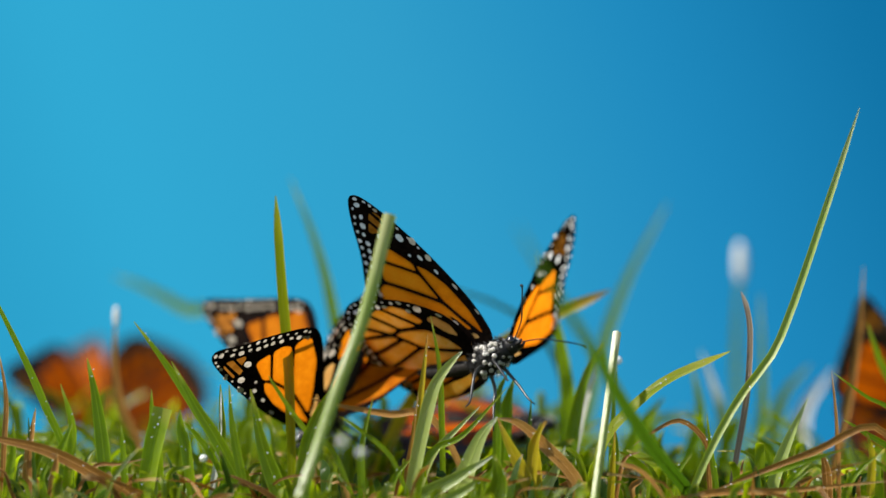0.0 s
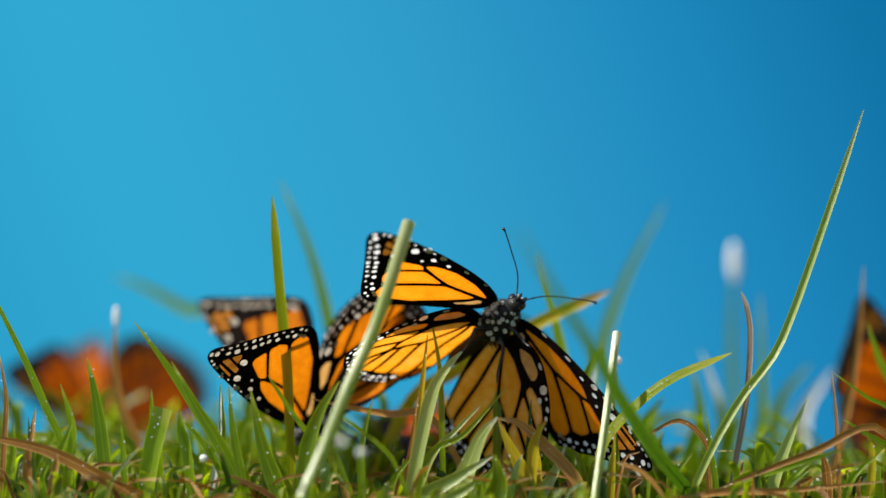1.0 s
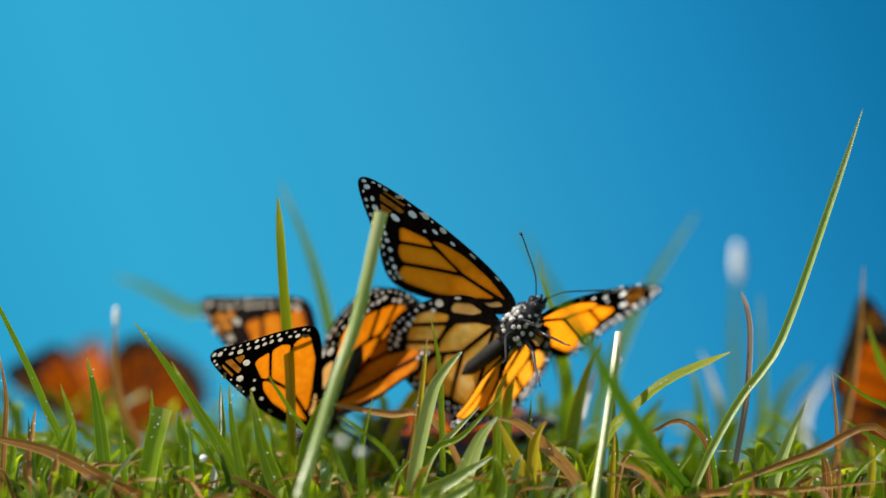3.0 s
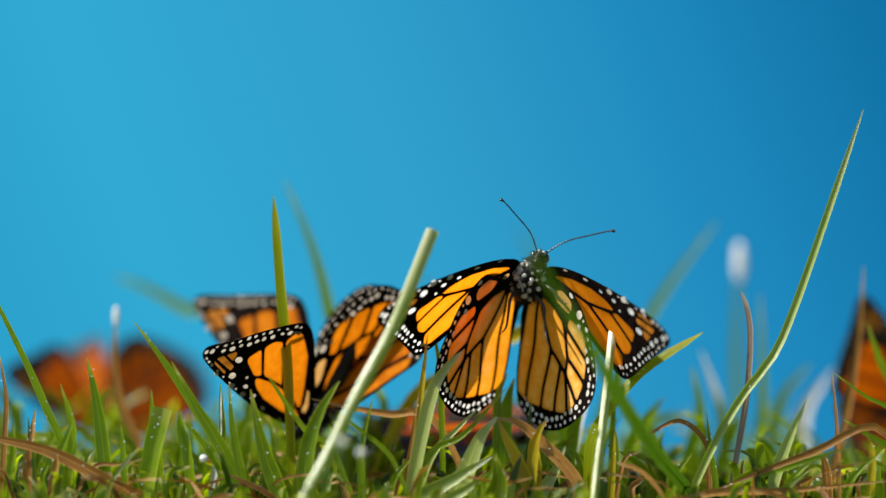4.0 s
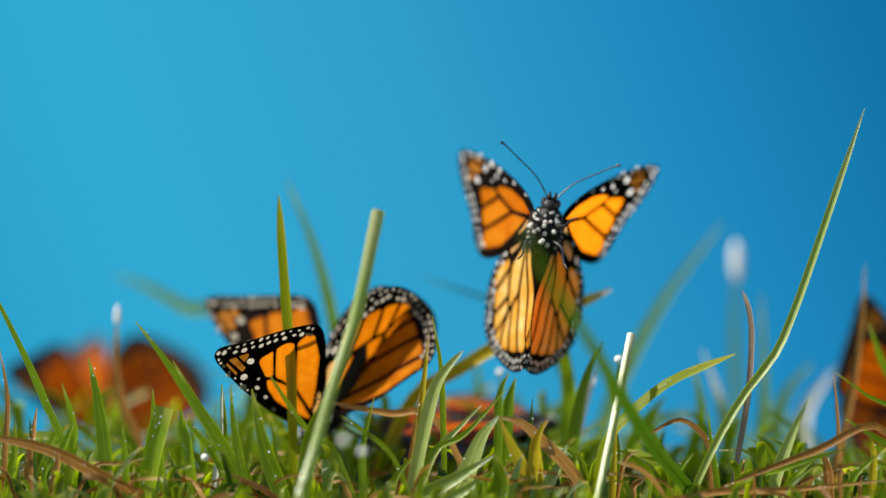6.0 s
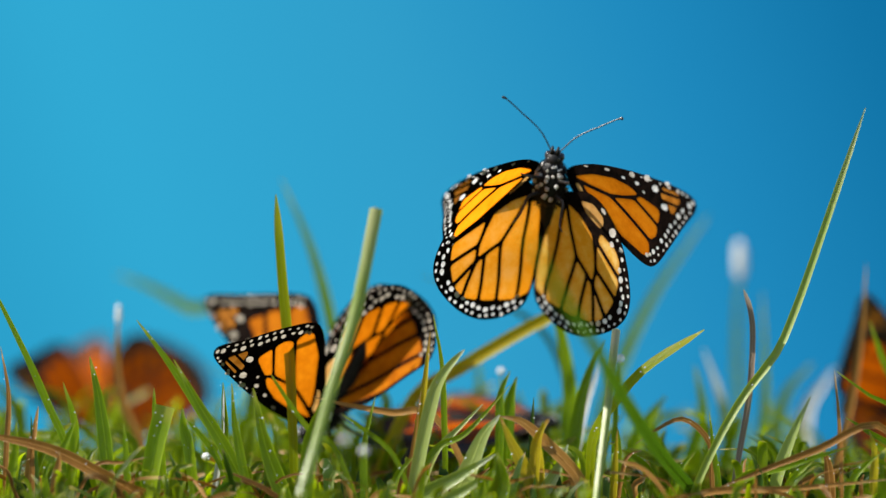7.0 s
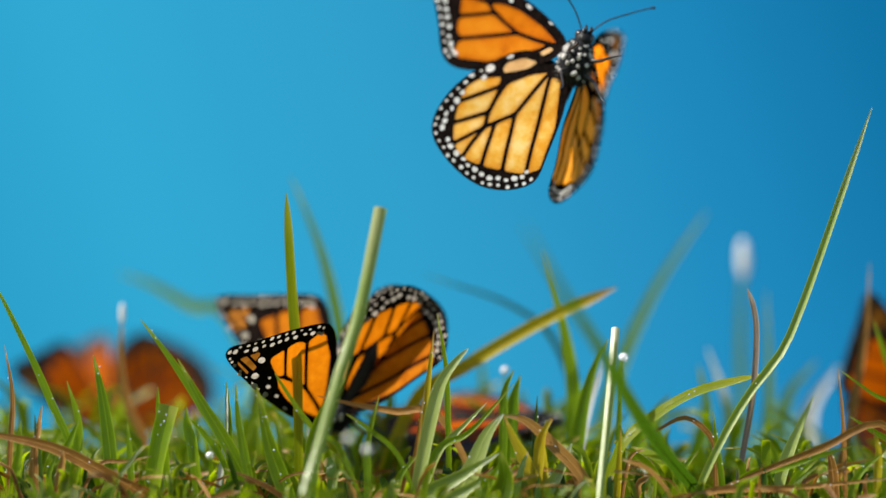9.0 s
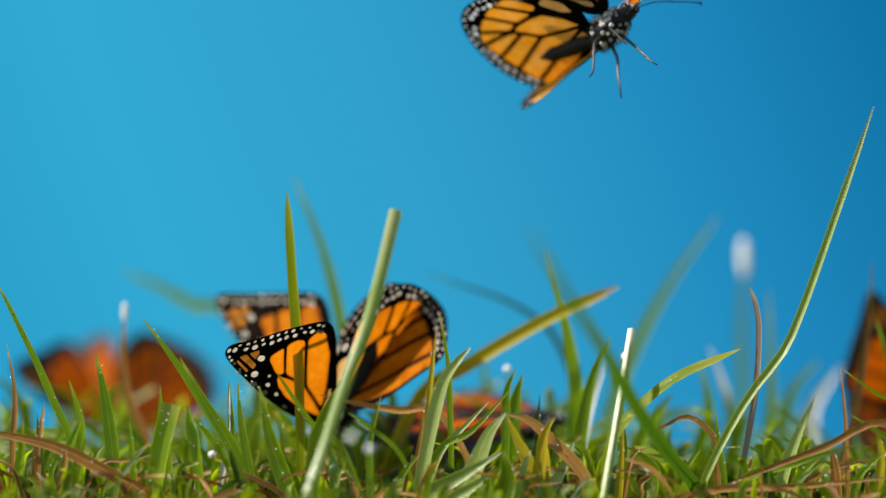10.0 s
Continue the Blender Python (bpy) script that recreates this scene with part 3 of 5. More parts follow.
blade([(15.1, 22.0, 0.5), (16.0, 22.0, 24.4), (16.6, 22.0, 32.3), (18.3, 22.0, 38.0)], 3.19, GREEN, "green grass blade standing in the turf")
blade([(20.8, -1.0, 0.5), (20.9, -1.0, 11.4), (21.3, -1.0, 23.9), (21.8, -1.0, 32.0)], 1.54, DARK, "dark green grass blade in the turf", drops=2)
blade([(20.9, -5.0, 0.5), (21.9, -5.0, 16.3), (22.6, -5.0, 21.8), (25.0, -5.0, 26.5)], 2.78, YELLOW, "yellowing grass blade with a brown tip", drops=1)
blade([(35.1, -2.0, 0.5), (30.6, -2.0, 13.5), (25.8, -2.0, 19.1), (23.0, -2.0, 22.3)], 1.95, DRY, "dry brown grass blade", drops=3)
blade([(21.2, -3.0, 0.5), (22.9, -3.0, 6.6), (27.1, -3.0, 13.5), (30.1, -3.0, 20.3)], 3.20, PALE, "pale green folded grass blade in the turf", drops=3)
blade([(10.4, -12.0, 0.5), (11.3, -12.0, 5.3), (13.5, -12.0, 11.5), (12.4, -12.0, 18.3)], 5.49, GREEN, "green grass blade standing in the turf", drops=2)
blade([(9.1, -3.0, 0.5), (15.3, -3.0, 12.6), (23.7, -3.0, 13.9), (35.4, -3.0, 11.4)], 1.25, DRY, "dry brown grass blade", drops=3)
blade([(41.1, 0.0, 0.5), (41.3, 0.0, 6.6), (41.9, 0.0, 15.6), (42.5, 0.0, 24.2)], 1.82, YELLOW, "yellowing grass blade with a brown tip", drops=2)
blade([(41.8, 2.0, 0.5), (43.4, 2.0, 11.4), (45.1, 2.0, 17.3), (48.8, 2.0, 19.0)], 1.12, DRY, "dry brown grass blade", drops=2)
blade([(50.3, 40.0, 0.5), (50.5, 40.0, 6.2), (51.0, 40.0, 14.4), (50.6, 40.0, 19.5)], 2.24, SILVER, "pale silvery grass blade, caught light put into its colour", drops=2)
blade([(58.4, -8.0, 0.5), (62.7, -8.0, 8.4), (84.0, -8.0, 9.5), (110.2, -8.0, 12.0)], 1.80, DRY, "dry brown grass blade", drops=2)
blade([(66.6, -4.0, 0.5), (72.1, -4.0, 11.4), (84.6, -4.0, 15.3), (99.2, -4.0, 19.7)], 2.36, GREEN, "green grass blade standing in the turf", drops=1)
blade([(104.4, -4.0, 0.5), (104.8, -4.0, 10.1), (105.3, -4.0, 18.4), (104.1, -4.0, 23.5)], 2.09, YELLOW, "yellowing grass blade with a brown tip", drops=2)
blade([(68.2, 2.0, 0.5), (67.5, 2.0, 10.7), (66.3, 2.0, 19.8), (65.4, 2.0, 28.5)], 1.54, GREEN, "green grass blade standing in the turf", drops=2)
blade([(95.6, 2.0, 0.5), (95.2, 2.0, 10.1), (94.7, 2.0, 15.6), (93.6, 2.0, 19.1)], 2.53, DRY, "dry brown grass blade", drops=2)
blade([(119.9, 0.0, 0.5), (113.1, 0.0, 17.0), (104.1, 0.0, 23.7), (98.9, 0.0, 27.0)], 1.54, GREEN, "green grass blade standing in the turf", drops=3)
blade([(130.4, 45.0, 0.5), (123.0, 45.0, 30.8), (116.5, 45.0, 42.8), (112.9, 45.0, 53.6)], 2.70, GREEN, "green grass blade standing in the turf")
blade([(-18.2, -62.0, 0.5), (-18.1, -62.0, 6.5), (-18.0, -62.0, 12.7), (-18.2, -62.0, 18.3)], 1.26, GREEN, "green grass blade standing in the turf", tip_drop=1.0)
blade([(-21.7, -75.0, 0.5), (-21.7, -75.0, 6.6), (-21.8, -75.0, 14.0), (-21.8, -75.0, 20.6)], 1.11, DARK, "dark green grass blade in the turf", tip_drop=1.0)
blade([(16.5, 60.0, 0.5), (15.9, 60.0, 25.1), (15.4, 60.0, 34.3), (15.1, 60.0, 41.2)], 1.54, GREEN, "green grass blade standing in the turf", tip_drop=1.1)
blade([(42.6, 22.0, 0.5), (43.1, 22.0, 18.6), (43.9, 22.0, 33.1), (44.7, 22.0, 42.9)], 1.45, GREEN, "green grass blade standing in the turf", tip_drop=1.3)
blade([(-59.5, 22.0, 0.5), (-60.3, 22.0, 10.0), (-60.9, 22.0, 14.3), (-61.2, 22.0, 17.8)], 1.74, GREEN, "green grass blade standing in the turf", tip_drop=1.1)
blade([(-62.9, 20.0, 0.5), (-62.9, 20.0, 5.7), (-62.9, 20.0, 8.3), (-63.2, 20.0, 10.3)], 1.73, DRY, "dry brown grass blade", tip_drop=1.0)
blade([(13.4, 110.0, 0.5), (11.6, 110.0, 26.1), (10.0, 110.0, 37.6), (9.2, 110.0, 49.1)], 2.97, GREEN, "green grass blade standing in the turf")
blade([(46.6, 60.0, 0.5), (50.6, 60.0, 19.0), (54.5, 60.0, 27.4), (59.9, 60.0, 34.3)], 3.99, GREEN, "green grass blade standing in the turf")
blade([(61.9, 90.0, 0.5), (60.8, 90.0, 14.5), (59.2, 90.0, 24.1), (60.9, 90.0, 32.1)], 3.85, GREEN, "green grass blade standing in the turf")
blade([(94.6, 120.0, 0.5), (96.7, 120.0, 19.6), (100.2, 120.0, 36.3), (108.7, 120.0, 46.3)], 3.68, GREEN, "green grass blade standing in the turf")
blade([(106.2, 140.0, 0.5), (107.9, 140.0, 21.5), (109.7, 140.0, 33.5), (118.5, 140.0, 45.5)], 5.15, SILVER, "pale silvery grass blade, caught light put into its colour")
blade([(-107.6, -3.0, 0.5), (-106.8, -3.0, 11.4), (-105.8, -3.0, 18.4), (-105.6, -3.0, 26.0)], 2.37, GREEN, "green grass blade standing in the turf", drops=1)
blade([(-96.9, -5.0, 0.5), (-97.3, -5.0, 6.6), (-98.1, -5.0, 12.8), (-95.7, -5.0, 18.3)], 1.67, GREEN, "green grass blade standing in the turf", drops=1)
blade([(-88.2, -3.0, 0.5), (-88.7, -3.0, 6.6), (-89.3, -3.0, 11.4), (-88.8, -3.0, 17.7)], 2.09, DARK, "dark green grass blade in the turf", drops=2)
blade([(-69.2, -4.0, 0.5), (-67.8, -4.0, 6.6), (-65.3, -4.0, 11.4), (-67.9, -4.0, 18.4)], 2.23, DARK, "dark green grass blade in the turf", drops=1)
blade([(-36.8, -3.0, 0.5), (-37.4, -3.0, 5.9), (-38.5, -3.0, 11.4), (-41.6, -3.0, 18.4)], 2.51, GREEN, "green grass blade standing in the turf", drops=3)
blade([(-14.6, -6.0, 0.5), (-13.7, -6.0, 6.0), (-11.7, -6.0, 12.8), (-7.5, -6.0, 17.6)], 1.94, GREEN, "green grass blade standing in the turf", drops=1)
blade([(54.4, -4.0, 0.5), (55.4, -4.0, 7.3), (57.6, -4.0, 14.2), (61.1, -4.0, 18.4)], 2.09, GREEN, "green grass blade standing in the turf", drops=1)
blade([(81.2, -6.0, 0.5), (82.9, -6.0, 7.3), (85.7, -6.0, 12.8), (89.9, -6.0, 16.3)], 2.50, GREEN, "green grass blade standing in the turf", drops=1)
blade([(96.9, -6.0, 0.5), (98.0, -6.0, 6.6), (100.2, -6.0, 12.8), (106.5, -6.0, 18.3)], 2.22, GREEN, "green grass blade standing in the turf", drops=1)
blade([(75.7, -5.0, 0.5), (76.1, -5.0, 6.6), (76.8, -5.0, 12.8), (74.8, -5.0, 18.3)], 2.22, DARK, "dark green grass blade in the turf", drops=3)



def turf(name, count, xr, yr, hr, wr, material, label, seed, lean=0.34, keep=None):
    rng = random.Random(seed)
    bm = bmesh.new()
    uv = bm.loops.layers.uv.new("UVMap")
    for _ in range(count):
        x, y = rng.uniform(*xr), rng.uniform(*yr)
        h = rng.uniform(*hr) * (0.55 + 0.45 * rng.random())
        if keep and not keep(x, y, h):
            continue
        if x > 25 and rng.random() < 0.6:
            h *= 0.55
        lx, ly = rng.gauss(0, lean) * h, rng.gauss(0, lean * 0.7) * h
        bend = rng.uniform(0.2, 0.9)
        droop = h * rng.uniform(-0.12, 0.05)
        pts = [(x, y, -0.6), (x + lx * 0.25, y + ly * 0.25, h * 0.5), (x + lx * bend, y + ly * bend, h * 0.85), (x + lx * (bend + 0.5), y + ly, h + droop)]
        blade_into(bm, uv, pts, rng.uniform(*wr), rng.uniform(-1.5, 1.5), rng.random() < 0.18, rng.uniform(0.1, 0.3), Vector((rng.gauss(0, 0.5), -1, rng.gauss(0, 0.2))).normalized(), 8, rng.random() < 0.4)
    return tagged(new(name, mesh_of(name, bm, material)), label, "grass", kind="stuff")


turf("short_grass", 520, (-120, 120), (-14, 34), (8, 21), (0.9, 2.6), GREEN_STUFF, "short green turf with uneven blades", 3)
turf("short_grass", 330, (-150, 150), (34, 130), (8, 24), (1.0, 2.6), GREEN_STUFF, "short green turf farther back", 4)
turf("short_grass", 420, (-220, 220), (130, 420), (8, 20), (1.2, 3.0), GREEN_STUFF, "short green turf in the distance", 5)
turf("short_grass", 150, (-105, 105), (-60, -14), (7, 13), (1.0, 2.4), GREEN_STUFF, "short green turf close by", 6)
turf("short_grass", 300, (-135, 25), (24, 95), (13, 31), (1.2, 3.0), GREEN_STUFF, "taller turf around the resting butterflies", 12)
turf("short_grass", 300, (-150, 40), (60, 150), (24, 46), (1.4, 3.2), GREEN_STUFF, "taller turf behind the resting butterflies", 13)
turf("short_grass", 340, (30, 160), (50, 190), (18, 38), (1.4, 3.2), GREEN_STUFF, "taller turf behind the resting butterflies", 14)
turf("short_grass", 5200, (-1100, 1100), (-1300, 1300), (9, 22), (2.0, 4.5), GREEN_STUFF, "short green lawn all around", 15, keep=lambda x, y, h: y < -700 or abs(x) > 170 + 0.2 * abs(y + 620) or (y > 420 and h < 16))
turf("short_grass", 240, (18, 128), (0, 70), (13, 30), (1.2, 3.0), GREEN_STUFF, "uneven turf beside the clearing", 21)
# Low blades coloured dark in place of shade deep in the turf.
turf("dark_grass", 900, (-130, 130), (-8, 130), (8, 20), (1.2, 3.2), SHADE_STUFF, "dark turf with the shade between blades put into its colour", 9)
turf("dry_thatch", 420, (-125, 125), (-16, 60), (8, 20), (0.6, 1.8), DRY_STUFF, "brown dry grass among the turf", 7, lean=1.0)
turf("dry_thatch", 160, (-160, 160), (60, 260), (6, 18), (0.8, 1.8), DRY_STUFF, "brown dry grass among the turf", 8, lean=1.0)


# ---- butterflies ----
FORE_OUT = chaikin([(-0.4, 1.4), (4.7, 5.7), (10.6, 9.5), (16.9, 12.7), (23.5, 15.6), (30.2, 18.2), (37.0, 20.7), (41.8, 22.2), (44.8, 22.7), (46.6, 21.9), (46.8, 20.0), (45.6, 16.9), (43.1, 11.6), (39.4, 3.1), (36.7, -4.3), (33.3, -8.1), (26.1, -8.7), (14.6, -6.8), (5.1, -5.1), (0.7, -2.1)], 2)
HIND_OUT = chaikin([(2.2, 3.3), (6.7, 5.8), (12.0, 5.6), (17.0, 3.2), (22.7, -0.2), (27.4, -4.7), (30.8, -9.9), (32.4, -15.0), (31.2, -19.6), (27.7, -24.1), (23.0, -28.4), (17.4, -31.4), (11.3, -32.1), (5.7, -30.9), (2.7, -28.7), (1.0, -23.3), (-1.1, -15.6), (-2.9, -7.8), (-2.6, -1.3)], 2)
FORE_CELLS = [
    ([(1.4, -0.1), (4.3, 2.5), (8.3, 5.4), (15.9, 9.2), (22.0, 10.7), (25.7, 10.4), (25.1, 8.8), (20.2, 5.2), (15.7, 2.7), (9.4, 1.2)], 0),
    ([(23.8, 7.6), (26.1, 10.4), (33.4, 11.6), (34.8, 10.5), (34.4, 5.8)], 0),
    ([(15.7, 2.7), (24.0, 7.7), (34.4, 5.8), (34.4, 2.2), (32.4, -0.3)], 0),
    ([(4.8, 0.3), (9.4, 1.2), (15.7, 2.7), (32.4, -0.3), (33.4, -3.7), (31.2, -6.2), (22.0, -6.3), (12.8, -3.5), (7.4, -1.4)], 0),
    ([(2.3, -1.0), (4.9, 0.2), (7.1, -1.5), (12.3, -3.7), (9.6, -4.3), (5.0, -3.0)], 2),
    ([(33.1, 17.9), (39.2, 20.0), (40.6, 19.7), (34.0, 17.2)], 1),
    ([(33.2, 16.1), (40.8, 19.2), (40.5, 17.0), (34.3, 14.8)], 1),
    ([(36.3, 15.0), (40.2, 16.4), (39.5, 13.5), (38.1, 13.3)], 1),
]
HIND_CELLS = [
    ([(4.9, 2.7), (9.7, 4.3), (14.7, 2.7), (15.7, 0.4), (14.7, -1.2), (8.5, 0.2)], 2),
    ([(14.8, -1.0), (21.3, -2.0), (24.4, -4.2), (26.3, -9.0), (14.9, -4.1)], 0),
    ([(14.9, -4.1), (26.3, -9.0), (27.1, -14.6), (17.7, -11.2), (16.0, -7.3)], 0),
    ([(17.7, -11.2), (27.1, -14.6), (26.4, -20.4), (18.4, -15.3)], 0),
    ([(18.4, -15.3), (26.4, -20.4), (23.5, -24.3), (21.3, -19.9)], 0),
    ([(18.4, -15.3), (21.3, -19.9), (23.5, -24.3), (18.1, -26.2), (15.7, -13.9)], 0),
    ([(15.7, -13.9), (18.1, -26.2), (12.4, -27.3), (10.7, -11.6)], 0),
    ([(10.7, -11.6), (12.4, -27.3), (6.2, -28.1), (3.7, -10.4), (2.1, -0.7), (3.2, -1.3)], 0),
    ([(2.1, -0.7), (3.7, -10.4), (6.2, -28.1), (2.0, -26.6), (-0.9, -14.9), (-1.3, -2.2)], 0),
    ([(1.9, 0.4), (7.6, -0.5), (13.5, -3.1), (16.0, -7.3), (17.7, -11.2), (18.4, -15.3), (15.7, -13.9), (10.7, -11.6), (3.2, -1.3)], 0),
]
FORE_SPOTS = [(13.7, 9.9, 1.10, 0.40), (19.6, 11.3, 0.83, 0.60), (22.6, 14.3, 1.10, 0.70), (24.7, 13.0, 0.97, 0.60), (27.9, 16.7, 1.24, 0.65), (31.3, 15.9, 1.31, 0.75), (35.7, 13.3, 1.45, 0.65), (6.2, 6.0, 0.97, 0.30), (35.0, 19.9, 0.83, 0.60), (41.0, 21.2, 0.55, 0.80), (27.5, 12.1, 0.55, 0.80)]
HIND_SPOTS = [(18.5, 0.6, 1.30, 0.90), (13.5, 3.9, 1.01, 0.50), (23.1, -1.6, 0.87, 0.50)]


def rounded(pts, r=0.55):
    """The polygon with its corners cut back by at most r and its long edges divided."""
    out = []
    n = len(pts)
    for i in range(n):
        a, b, c = Vector(pts[i - 1]), Vector(pts[i]), Vector(pts[(i + 1) % n])
        p = b + (a - b).normalized() * min(r, (a - b).length * 0.4)
        q = b + (c - b).normalized() * min(r, (c - b).length * 0.4)
        for k in (0.0, 0.5, 1.0):
            m = p * (1 - k) ** 2 + b * 2 * k * (1 - k) + q * k * k
            out.append((m.x, m.y))
        e = c + (b - c).normalized() * min(r, (b - c).length * 0.4)
        steps = int((e - q).length / 1.6)
        for k in range(1, steps):
            m = q.lerp(e, k / steps)
            out.append((m.x, m.y))
    return out


def inset(pts, d):
    """The polygon drawn in by d on all sides: half a vein's width."""
    n = len(pts)
    turn_sign = 1 if sum(pts[i - 1][0] * pts[i][1] - pts[i][0] * pts[i - 1][1] for i in range(n)) > 0 else -1
    lines = []
    for i in range(n):
        p, q = Vector(pts[i]), Vector(pts[(i + 1) % n])
        e = (q - p).normalized()
        lines.append((p + Vector((-e.y, e.x)) * d * turn_sign, e))
    out = []
    for (p, e), (q, g) in zip(lines[-1:] + lines[:-1], lines):
        den = e.x * g.y - e.y * g.x
        if abs(den) < 0.05:
            m = q
        else:
            k = ((q.x - p.x) * g.y - (q.y - p.y) * g.x) / den
            m = p + e * k
        out.append((m.x, m.y))
    return out


def bow(u, v, fore):
    """The wing's gentle camber."""
    return (0.9 * math.sin(min(u, 46) / 46 * math.pi) - 0.0016 * u * u * (0.6 if fore else 1.0)) + 0.25 * math.sin(v * 0.35)


def edge_gap(loop, q):
    """How far q lies from the rim of a wing cell, in mm."""
    best = 9.0
    for a, b in zip(loop, loop[1:] + loop[:1]):
        ex, ey = b[0] - a[0], b[1] - a[1]
        k = max(0.0, min(1.0, ((q.x - a[0]) * ex + (q.y - a[1]) * ey) / max(ex * ex + ey * ey, 1e-9)))
        best = min(best, math.hypot(q.x - a[0] - k * ex, q.y - a[1] - k * ey))
    return best


def within(pts, x, y):
    """Whether the place lies inside the polygon."""
    inside = False
    for (x0, y0), (x1, y1) in zip(pts, pts[1:] + pts[:1]):
        if (y0 > y) != (y1 > y) and x < (x1 - x0) * (y - y0) / (y1 - y0) + x0:
            inside = not inside
    return inside


def cell_loop(pts, outline, d, r):
    """A wing cell drawn in by half a vein's width d, or by less where it is narrow."""
    while d > 0.05:
        loop = inset(pts, d)
        if all(within(pts, *q) and within(outline, *q) for q in loop):
            break
        d *= 0.8
    return rounded(loop, r)


def margin_row(outline, first, last, gap, depth):
    """Places along the wing's margin from the point nearest to first to the one nearest to last, every gap mm, depth mm inside the edge."""
    near = [min(range(len(outline)), key=lambda i: math.hypot(outline[i][0] - c[0], outline[i][1] - c[1])) for c in (first, last)]
    i, j = near
    path = [Vector(outline[k % len(outline)]) for k in range(i, (j if j > i else j + len(outline)) + 1)]
    out = []
    run = gap / 2
    for p, q in zip(path, path[1:]):
        e = q - p
        while run < e.length:
            d = e.normalized()
            c = p + d * run + Vector((d.y, -d.x)) * depth
            out.append((c.x, c.y, math.atan2(d.y, d.x)))
            run += gap
        run -= e.length
    return out


def wing_meshes(kind, side):
    fore = kind == "forewing"
    outline, cells = (FORE_OUT, FORE_CELLS) if fore else (HIND_OUT, HIND_CELLS)
    loops = [cell_loop(c, outline, 0.46 if k != 1 else 0.12, 0.9 if k != 1 else 0.4) for c, k in cells]

    def shaped(bm):
        for v in bm.verts:
            u, w, z = v.co
            v.co = Vector((u * side, w, z + bow(u, w, fore))) * MM

    spots = bmesh.new()
    rng = random.Random(11 if fore else 12)
    windows = []
    lying = []

    def spot(u, w, a, r, asp):
        pts = [(u + math.cos(a) * r * math.cos(k) - math.sin(a) * r * asp * math.sin(k), w + math.sin(a) * r * math.cos(k) + math.cos(a) * r * asp * math.sin(k)) for k in (j * math.tau / 9 + rng.uniform(-0.2, 0.2) for j in range(9))]
        c = Vector((u, w, 0))
        if any(math.hypot(u - x, w - y) < r + q + 0.08 for x, y, q, _ in windows) or any(within(lp, u, w) for lp in loops):
            return
        if edge_gap(outline, c) > r + 0.1 and all(edge_gap(lp, c) > r + 0.1 for lp in loops):
            windows.append((u, w, r, pts))
        else:
            lying.append(pts)

    for u, w, r, asp in FORE_SPOTS if fore else HIND_SPOTS:
        spot(u, w, 0.5 if fore else -0.4, r, asp)
    first, last = ((44.5, 23.0), (33.5, -8.0)) if fore else ((20.5, 0.5), (2.0, -29.5))
    for depth, gap, r in ((1.05, 2.45, 0.6), (2.9, 2.55, 0.84)):
        for u, w, a in margin_row(outline, first, last, gap, depth):
            spot(u + rng.uniform(-0.28, 0.28), w + rng.uniform(-0.28, 0.28), a + rng.uniform(-0.4, 0.4), r * rng.uniform(0.75, 1.2), rng.uniform(0.68, 0.95))
    if fore:
        for u, w, a in margin_row(outline[::-1], (44.0, 23.6), (22.0, 16.5), 3.6, -0.75):
            spot(u, w, a, rng.uniform(0.45, 0.75), 0.6)
    for pts in lying:
        for z in (-0.11, 0.11):
            spots.faces.new([spots.verts.new((x, y, z)) for x, y in (pts if z > 0 else pts[::-1])])
    for _, _, _, pts in windows:
        spots.faces.new([spots.verts.new((x, y, 0)) for x, y in pts])
    bm = bmesh.new()
    edges = []
    for loop in [outline] + loops + [q[3] for q in windows]:
        vs = [bm.verts.new((u, w, 0)) for u, w in loop]
        edges += [bm.edges.new((a, b)) for a, b in zip(vs, vs[1:] + vs[:1])]
    bmesh.ops.triangle_fill(bm, use_beauty=True, use_dissolve=False, edges=edges)
    thick = 0.14
    geo = bmesh.ops.extrude_face_region(bm, geom=bm.faces[:])
    for v in [g for g in geo["geom"] if isinstance(g, bmesh.types.BMVert)]:
        v.co.z += thick
    for v in bm.verts:
        v.co.z -= thick / 2
    bmesh.ops.recalc_face_normals(bm, faces=bm.faces[:])
    shaped(bm)
    frame_mesh = bm
    cell_bms = []
    for loop, (_, skin_kind) in zip(loops, cells):
        b = bmesh.new()
        cu = sum(p[0] for p in loop) / len(loop)
        cv = sum(p[1] for p in loop) / len(loop)
        ring = [b.verts.new((cu + (u - cu) * 1.004, cv + (w - cv) * 1.004, 0)) for u, w in loop]
        f = b.faces.new(ring)
        bmesh.ops.triangulate(b, faces=[f])
        bmesh.ops.subdivide_edges(b, edges=b.edges[:], cuts=2, use_grid_fill=True)
        uv = b.loops.layers.uv.new("UVMap")
        inner = {v: edge_gap(loop, v.co) for v in b.verts}
        for fc in b.faces:
            for lp in fc.loops:
                lp[uv].uv = (min(1.0, inner[lp.vert] / 1.6), 0.0)
        shaped(b)
        cell_bms.append((b, skin_kind))
    shaped(spots)
    return frame_mesh, cell_bms, spots


WING_DATA = {}


def wing_data(kind, side, skin, frame_material):
    key = (kind, side, skin.name)
    if key not in WING_DATA:
        f, cells, spots = wing_meshes(kind, side)
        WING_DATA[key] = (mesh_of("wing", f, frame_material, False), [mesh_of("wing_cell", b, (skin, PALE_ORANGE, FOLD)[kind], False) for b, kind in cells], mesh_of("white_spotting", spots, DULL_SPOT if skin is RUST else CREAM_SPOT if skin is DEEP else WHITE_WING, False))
    return WING_DATA[key]


